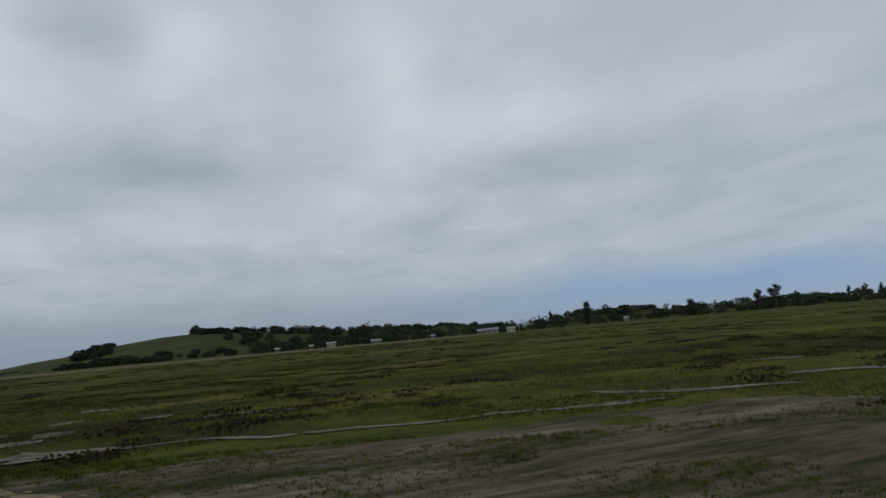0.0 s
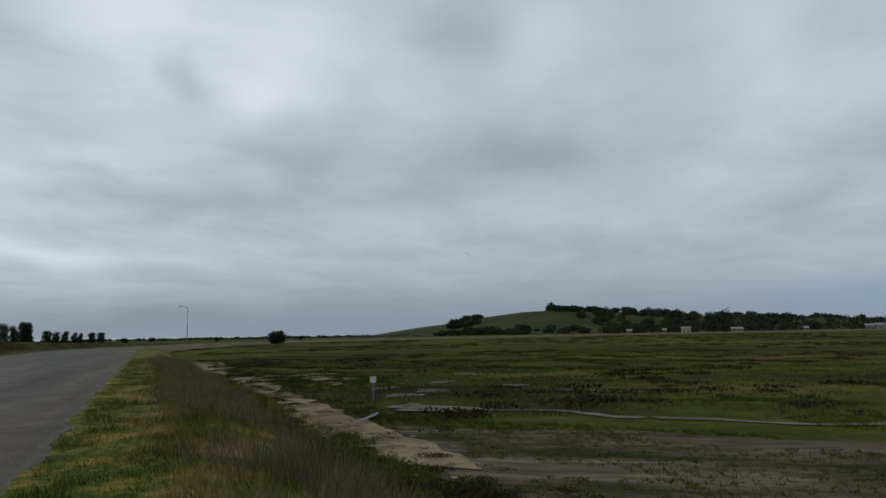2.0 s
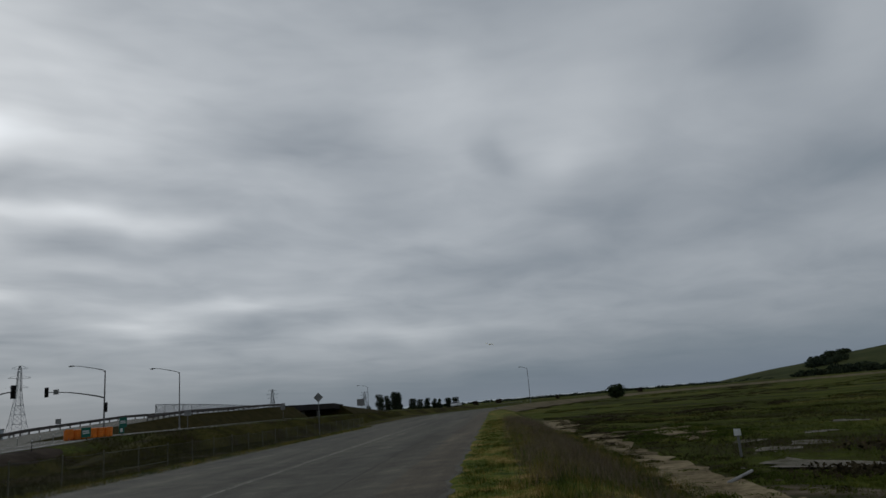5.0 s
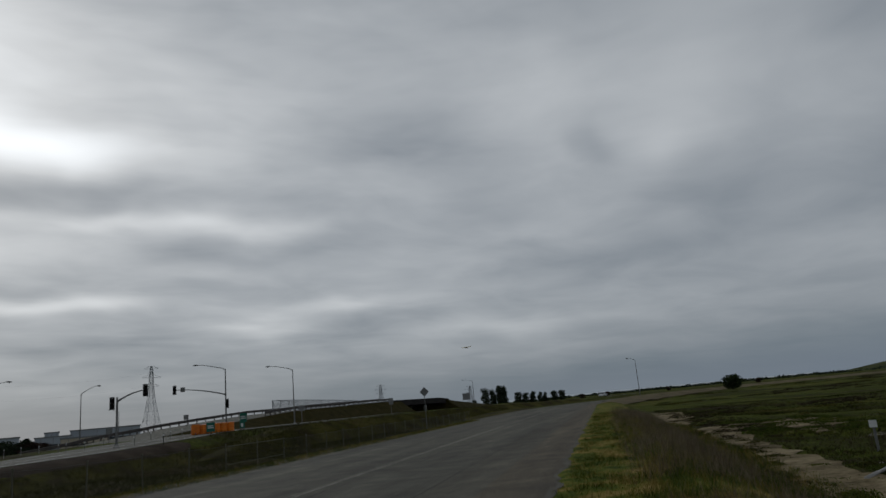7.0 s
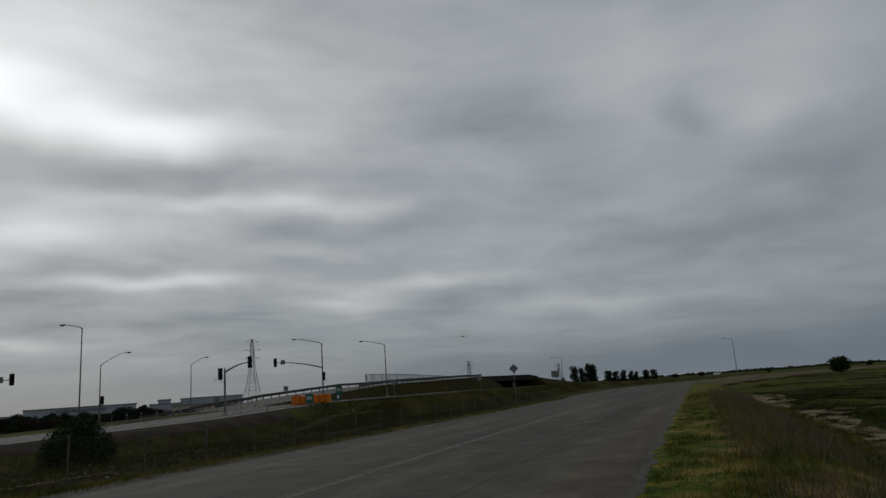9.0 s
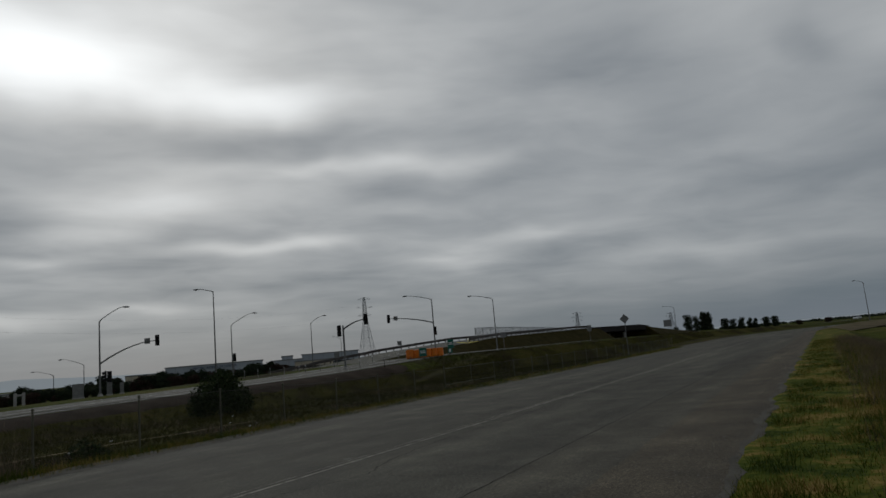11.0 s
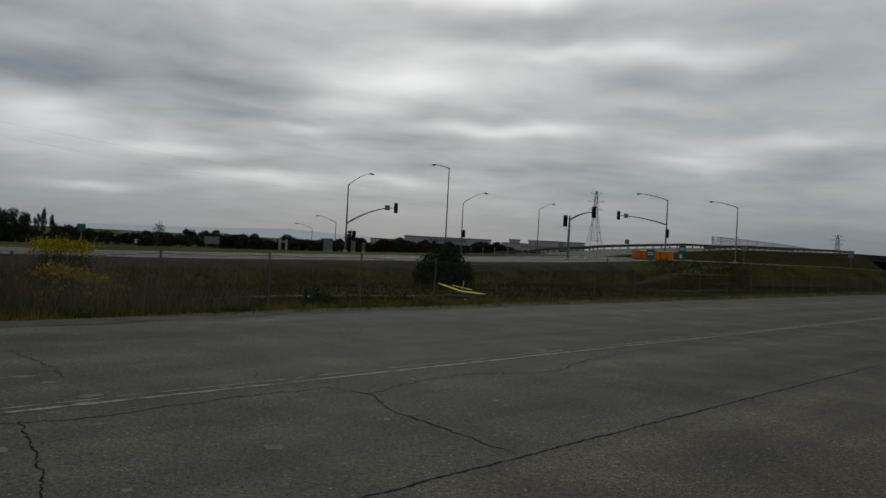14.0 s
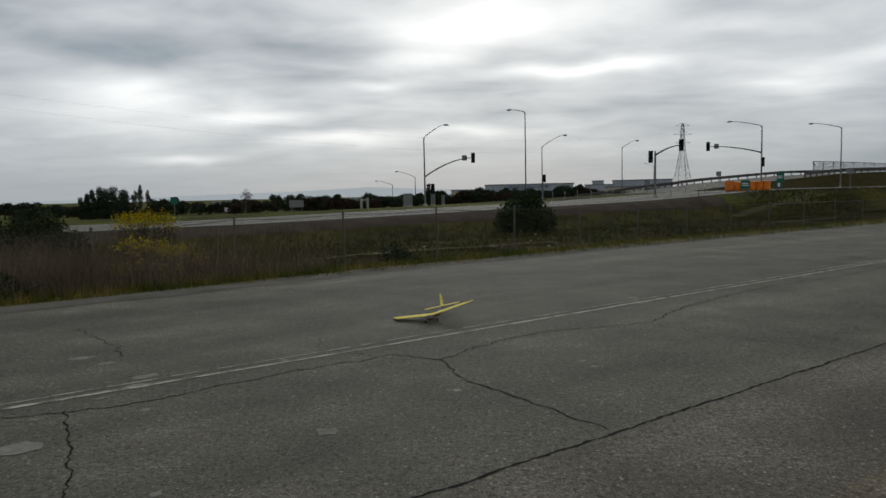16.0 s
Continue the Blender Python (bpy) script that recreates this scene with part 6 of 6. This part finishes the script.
for k in range(16):
    az = _r.uniform(99.4, 101)
    x, y, _ = polar(az, _r.uniform(470, 500))
    spots.append((x, y, 0, _r.uniform(3, 4.5), _r.uniform(10, 15)))
for k in range(22):
    az = _r.uniform(104, 113)
    r = _r.uniform(540, 640)
    x, y, _ = polar(az, r)
    spots.append((x, y, hill_z(H2, az, r) - 0.5, _r.uniform(2, 4), _r.uniform(3, 5.5)))
woods("field_edge_trees", "dark trees along the far edge of the pasture", spots, per=70)
spots = []
for k in range(260):
    az = _r.uniform(114, 150)
    r = _r.uniform(600, 905)
    x, y, _ = polar(az, r)
    spots.append((x, y, hill_z(H3, az, r), _r.uniform(4, 8), _r.uniform(3, 7)))
low = []
for k in range(160):
    az = _r.uniform(48, 76)
    x, y, _ = polar(az, _r.uniform(600, 760))
    low.append((x, y, -0.4, _r.uniform(3, 7), _r.uniform(1.2, 2.6)))
woods("far_hedge", "thin dark line of distant scrub", low, per=30)
woods("ridge_woods", "dark scrub and trees over a low ridge", spots, "leaf_far", per=110)
for az, dist, el, kind, w in ((87.0, 880, 2.3, "gum", 1.6), (115.8, 600, 1.15, "gum", 0.9), (118.8, 560, 1.6, "poplar0", 0.7), (126.8, 560, 1.05, "poplar1", 1.2), (131.6, 600, 1.35, "gum", 1.2), (132.8, 600, 1.6, "gum", 1.4),
                              (137.6, 600, 1.0, "gum", 0.8), (138.6, 600, 1.05, "gum", 0.8), (139.6, 600, 1.0, "gum", 0.7), (128.6, 620, 0.8, "poplar0", 0.4), (134.2, 610, 0.95, "poplar1", 0.4)):
    plant(kind, az, dist, el, w, "ragged dark tree standing above distant woods")


def house(az, dist, w, h, wall, label):
    b_ = place(az, dist)
    p = thing("house", label, "house", b_, -az, group="houses at the pasture's far edge")
    part("wall", Geo().box(-w / 2, w / 2, -3, 3, 0, h), wall, p)
    part("roof", Geo().add([(-w / 2 - 0.4, -3.4, h), (w / 2 + 0.4, -3.4, h), (w / 2 + 0.4, 3.4, h), (-w / 2 - 0.4, 3.4, h), (-w / 2 - 0.4, 0, h + 1.0), (w / 2 + 0.4, 0, h + 1.0)],
                           [(0, 1, 5, 4), (2, 3, 4, 5), (0, 4, 3), (1, 2, 5), (3, 2, 1, 0)]), "roof", p)
    for k in range(max(2, int(w / 4))):
        x = -w / 2 + (k + 0.5) * w / max(2, int(w / 4))
        wn = part("window", Geo().box(x - 0.5, x + 0.5, -3.06, -2.98, 0.7, 1.5), "house_wall", p)
        part("pane", Geo().box(x - 0.42, x + 0.42, -3.09, -3.065, 0.78, 1.42), "glass", wn)


for az, dist, w, h, wall in ((110.9, 420, 8, 2.6, "house_wall"), (110.0, 425, 4, 2.4, "house_wall"), (97.6, 420, 5, 2.6, "tan_wall"), (101.3, 415, 6, 1.8, "house_wall"), (93.3, 405, 2.5, 1.6, "house_wall"), (96.0, 410, 2, 1.8, "house_wall"), (121.8, 560, 4, 3.0, "house_wall"), (106.0, 410, 2, 1.7, "tan_wall"), (112.5, 430, 5, 2.4, "tan_wall")):
    house(az, dist, w, h, wall, "pale low house among distant trees")


def warehouse(az0, az1, dist, top_el, wall, label, letters=False):
    a, c = Vector(polar(az0, dist)), Vector(polar(az1, dist))
    w = (c - a).length
    mid = (a + c) / 2
    h = 1.58 + dist * math.tan(radians(top_el)) + 1.2
    p = thing("warehouse", label, "building", (mid.x, mid.y, -1.2), -(az0 + az1) / 2, group="large flat-roofed buildings")
    part("wall", Geo().box(-w / 2, w / 2, 0, 40, 0, h, bevel=0.4), wall, p)
    part("parapet", Geo().box(-w / 2 - 0.3, w / 2 + 0.3, -0.3, 40.3, h - 0.4, h + 0.25), "roof", p)
    n = max(3, int(w / 9))
    for k in range(n):
        x = -w / 2 + (k + 0.5) * w / n
        part("wall_joint", Geo().box(x - 0.12, x + 0.12, -0.08, 0.0, 0.3, h - 0.6), "roof", p)
    part("window_band", Geo().box(-w * 0.42, w * 0.42, -0.10, -0.02, h * 0.25, h * 0.42), "glass", p)
    if letters:
        cu = bpy.data.curves.new("lettering", "FONT")
        cu.body, cu.size, cu.extrude, cu.align_x = "PACIFIC RESEARCH CENTER", 1.9, 0.1, "CENTER"
        tmp = bpy.data.objects.new("lettering", cu)
        me = bpy.data.meshes.new_from_object(tmp)
        bpy.data.objects.remove(tmp)
        me.materials.clear()
        me.materials.append(MAT["letter"])
        ob = part("lettering", me, None, p, "dark blue capital letters on the wall")
        ob.matrix_basis = pose(0, -0.2, h - 2.4, 90, 0, 0)


warehouse(3.6, 10.9, 420, 0.72, "hazed_wall", "long pale grey building with dark lettering", True)
warehouse(0.8, 3.5, 430, 0.35, "tan_wall", "low pale beige building behind dark trees")
warehouse(11.8, 14.1, 450, 0.55, "hazed_wall", "large pale grey flat-roofed building")
warehouse(12.4, 13.3, 452, 0.85, "hazed_wall", "large pale grey flat-roofed building")
warehouse(14.0, 18.6, 470, 0.85, "hazed_wall", "long pale grey flat-roofed building")
warehouse(13.4, 16.5, 380, 0.35, "tan_wall", "long pale beige flat-roofed building")
warehouse(-18.6, -15.0, 330, -0.25, "white", "long white low building behind trees")
warehouse(-7.6, -6.6, 330, -0.2, "white", "long white low building behind trees")


def pylon(az, dist, top_el, w):
    b_ = place(az, dist)
    h = height_at(az, dist, top_el, b_[2])
    p = thing("transmission_tower", "grey steel lattice transmission tower", "pylon", b_, -az + 20, group="lattice towers")
    g = Geo()
    lev = [(0.0, w), (0.14, w * 0.80), (0.27, w * 0.63), (0.39, w * 0.48), (0.50, w * 0.36), (0.60, w * 0.27), (0.69, w * 0.21), (0.77, w * 0.19), (0.85, w * 0.17), (0.93, w * 0.14), (1.0, w * 0.06)]
    r = 0.11 * h / 40 * max(1.0, dist / 420)
    for (a, wa), (c, wc) in zip(lev, lev[1:]):
        q0 = [(sx * wa / 2, sy * wa / 2, a * h) for sx, sy in ((-1, -1), (1, -1), (1, 1), (-1, 1))]
        q1 = [(sx * wc / 2, sy * wc / 2, c * h) for sx, sy in ((-1, -1), (1, -1), (1, 1), (-1, 1))]
        for k in range(4):
            g.tube([q0[k], q1[k]], r, 4, False)
            g.tube([q0[k], q1[(k + 1) % 4]], r * 0.6, 4, False)
            g.tube([q0[(k + 1) % 4], q1[k]], r * 0.6, 4, False)
            g.tube([q1[k], q1[(k + 1) % 4]], r * 0.6, 4, False)
    part("lattice", g, "pylon", p)
    for f, reach in ((0.72, 0.42), (0.84, 0.5), (0.96, 0.36)):
        for s in (-1, 1):
            arm = Geo()
            arm.tube([(s * w * 0.08, 0, f * h), (s * w * reach, 0, f * h + 0.2)], r * 0.8, 4)
            arm.tube([(s * w * 0.08, 0, f * h + h * 0.04), (s * w * reach, 0, f * h + 0.3)], r * 0.6, 4)
            part("cross_arm", arm, "pylon", p)


pylon(19.35, 420, 5.15, 10.5)
pylon(36.9, 700, 2.3, 12)
pylon(44.3 - 0.1, 800, 1.55, 12)
for k, (dz, side) in enumerate(((0.72, -1), (0.9, 1))):
    end = Vector(polar(19.35, 420, 1.58 + 420 * math.tan(radians(5.15)) * dz))
    start = Vector(polar(-40.0, 170, 24 + 2.6 * k))
    pts = [start.lerp(end, t / 24) - Vector((0, 0, 9.0 * 4 * (t / 24) * (1 - t / 24))) for t in range(25)]
    tagged(new("power_line", Geo().tube(pts, 0.009, 4).mesh("power_line", "grey_steel")), "thin dark overhead power line", "power line", "power lines")


def car(paint):
    p = thing("car", "white sedan on the far road", "car")
    body = Geo()
    prof = [(-2.2, 0.35), (-2.25, 0.75), (-1.9, 0.92), (-1.0, 0.95), (1.1, 0.95), (2.0, 0.82), (2.25, 0.6), (2.2, 0.35)]
    k = len(prof)
    body.add([(x, s * 0.86, z) for s in (-1, 1) for x, z in prof], [tuple(range(k))[::-1], tuple(range(k, 2 * k))] + [(i, (i + 1) % k, k + (i + 1) % k, k + i) for i in range(k)])
    part("body", body, paint, p)
    cab = [(-1.5, 0.93), (-1.0, 1.38), (0.4, 1.42), (1.1, 0.93)]
    part("cabin", Geo().add([(x, s * (0.8 if z < 1 else 0.64), z) for s in (-1, 1) for x, z in cab], [(3, 2, 1, 0), (4, 5, 6, 7), (0, 1, 5, 4), (2, 3, 7, 6), (1, 2, 6, 5)]), "glass", p, "dark glazed cabin")
    part("roof", Geo().box(-1.0, 0.42, -0.64, 0.64, 1.40, 1.45, bevel=0.1), paint, p)
    for x in (-1.35, 1.4):
        for s in (-1, 1):
            part("wheel", Geo().lathe([(0.2, -0.1), (0.32, -0.09), (0.33, 0), (0.32, 0.09), (0.2, 0.1)], 14, pose(x, s * 0.8, 0.33, 90, 0, 0)), "rubber", p)
    return p


moving_car = car("car_white")
parked = car("car_white")
parked.matrix_basis = pose(*place(-16.9, 150), 0, 0, 30)
tagged(parked, "white sedan far off beside the trees")

# litter in the ditch
for k in range(16):
    u_, v_ = _r.uniform(6, 32), _r.uniform(18, 33)
    g = Geo().box(-0.08, 0.08, -0.05, 0.05, 0, 0.03, pose(0, 0, 0, 8, 5, k * 40), 0.02)
    o = tagged(new("litter", g.mesh("litter", "white")), "scrap of white litter among weeds", "litter", "litter in the ditch")
    o.matrix_basis = pose(*rd(u_, v_, float(land_z(u_, v_)) + 0.1))
blot("ditch_mud", "sand", "pale dry mud strip in the ditch", [(12, 26.8), (18, 27.3), (26, 27.0), (26, 26.8), (18, 26.9), (12, 26.5)], 0.16, jag=0.15, seed=31)
blot("ditch_mud", "bank_soil", "bare brown soil along the highway bank", [(-10, 38.2), (10, 38.4), (40, 38.6), (60, 38.4), (60, 41.2), (40, 41.3), (10, 41.3), (-10, 41.2)], 0.03, jag=0.3, seed=32)


# seconds, bearing, height, distance, nose bearing, pitch, roll
FLIGHT = [
    (0.0, 99.3, 7.25, 120, -60, 0, 20), (0.5, 94.7, 7.40, 116, -62, 0, 20), (1.0, 89.95, 7.22, 112, -66, 0, 22), (1.5, 85.6, 7.22, 108, -70, 0, 25),
    (2.0, 80.8, 6.74, 104, -75, 0, 25), (2.5, 76.1, 6.66, 92, -74, 0, 38), (3.0, 71.6, 6.48, 86, -78, 0, 46), (3.5, 66.5, 6.21, 80, -88, 0, 48),
    (4.0, 62.4, 5.67, 77, -100, 0, 42), (5.2, 54.0, 4.5, 75, -118, 2, 15), (6.5, 47.0, 3.88, 72, -128, 2, 5), (7.0, 44.7, 4.79, 69, -130, 3, -4),
    (7.5, 42.8, 5.28, 66, -132, 2, -8), (8.0, 40.9, 5.45, 63, -135, -1, -8), (9.2, 36.0, 4.2, 50, -140, -4, 0), (10.5, 29.9, 2.14, 36, -145, -3, 2),
    (11.0, 27.4, 0.78, 32, -150, -2, 2), (11.5, 23.6, 0.46, 28.5, -155, -2, 3), (12.0, 20.6, 0.48, 25, -160, -2, 3), (12.5, 16.9, 0.20, 22, -163, -2, 5),
    (13.0, 13.5, -0.93, 19.2, -166, -2, 12), (13.5, 10.0, -2.61, 16.8, -168, -2, 16), (14.0, 7.75, -3.67, 14.6, -170, 0, 10), (14.5, 4.9, -4.66, 12.6, -172, 2, 1)]


def motions():
    rows = []
    for t, az, el, d_, nose, pitch, roll in FLIGHT:
        x, y, _ = polar(az, d_)
        rows.append((t, pose(x, y - 0.7 * min(1.0, t / 14), 1.6 + d_ * math.tan(radians(el)) - 0.10, -roll, -pitch, 90 - nose)))
    for t, u_, v_, z, nose, pitch, roll in ((15.0, 5.85, 7.85, 0.0, -170, 3, 0), (15.5, 4.95, 7.12, 0.0, -168, 3, -12), (15.8, 4.78, 7.0, 0.0, -167, 3, -13), (16.0, 4.76, 6.98, 0.0, -167, 3, -13)):
        x, y, _ = rd(u_, v_)
        rows.append((t, pose(x, y, z, -roll, -pitch, 90 - nose)))
    walk(plane, rows)
    drive = []
    for t, u_ in ((0.0, 84.0), (2.5, 133.0), (3.0, 144.5), (3.5, 156.0), (4.0, 170.0), (5.0, 196.0), (7.0, 238.0), (11.0, 280.0), (16.0, 295.0)):
        a, c, z = ramp_at(u_)
        b_ = ramp_at(u_ + 3)
        drive.append((t, pose(*rd(a, c, z), 0, 0, 35.2 + math.degrees(math.atan2(b_[1] - c, 3)))))
    walk(moving_car, drive)


motions()
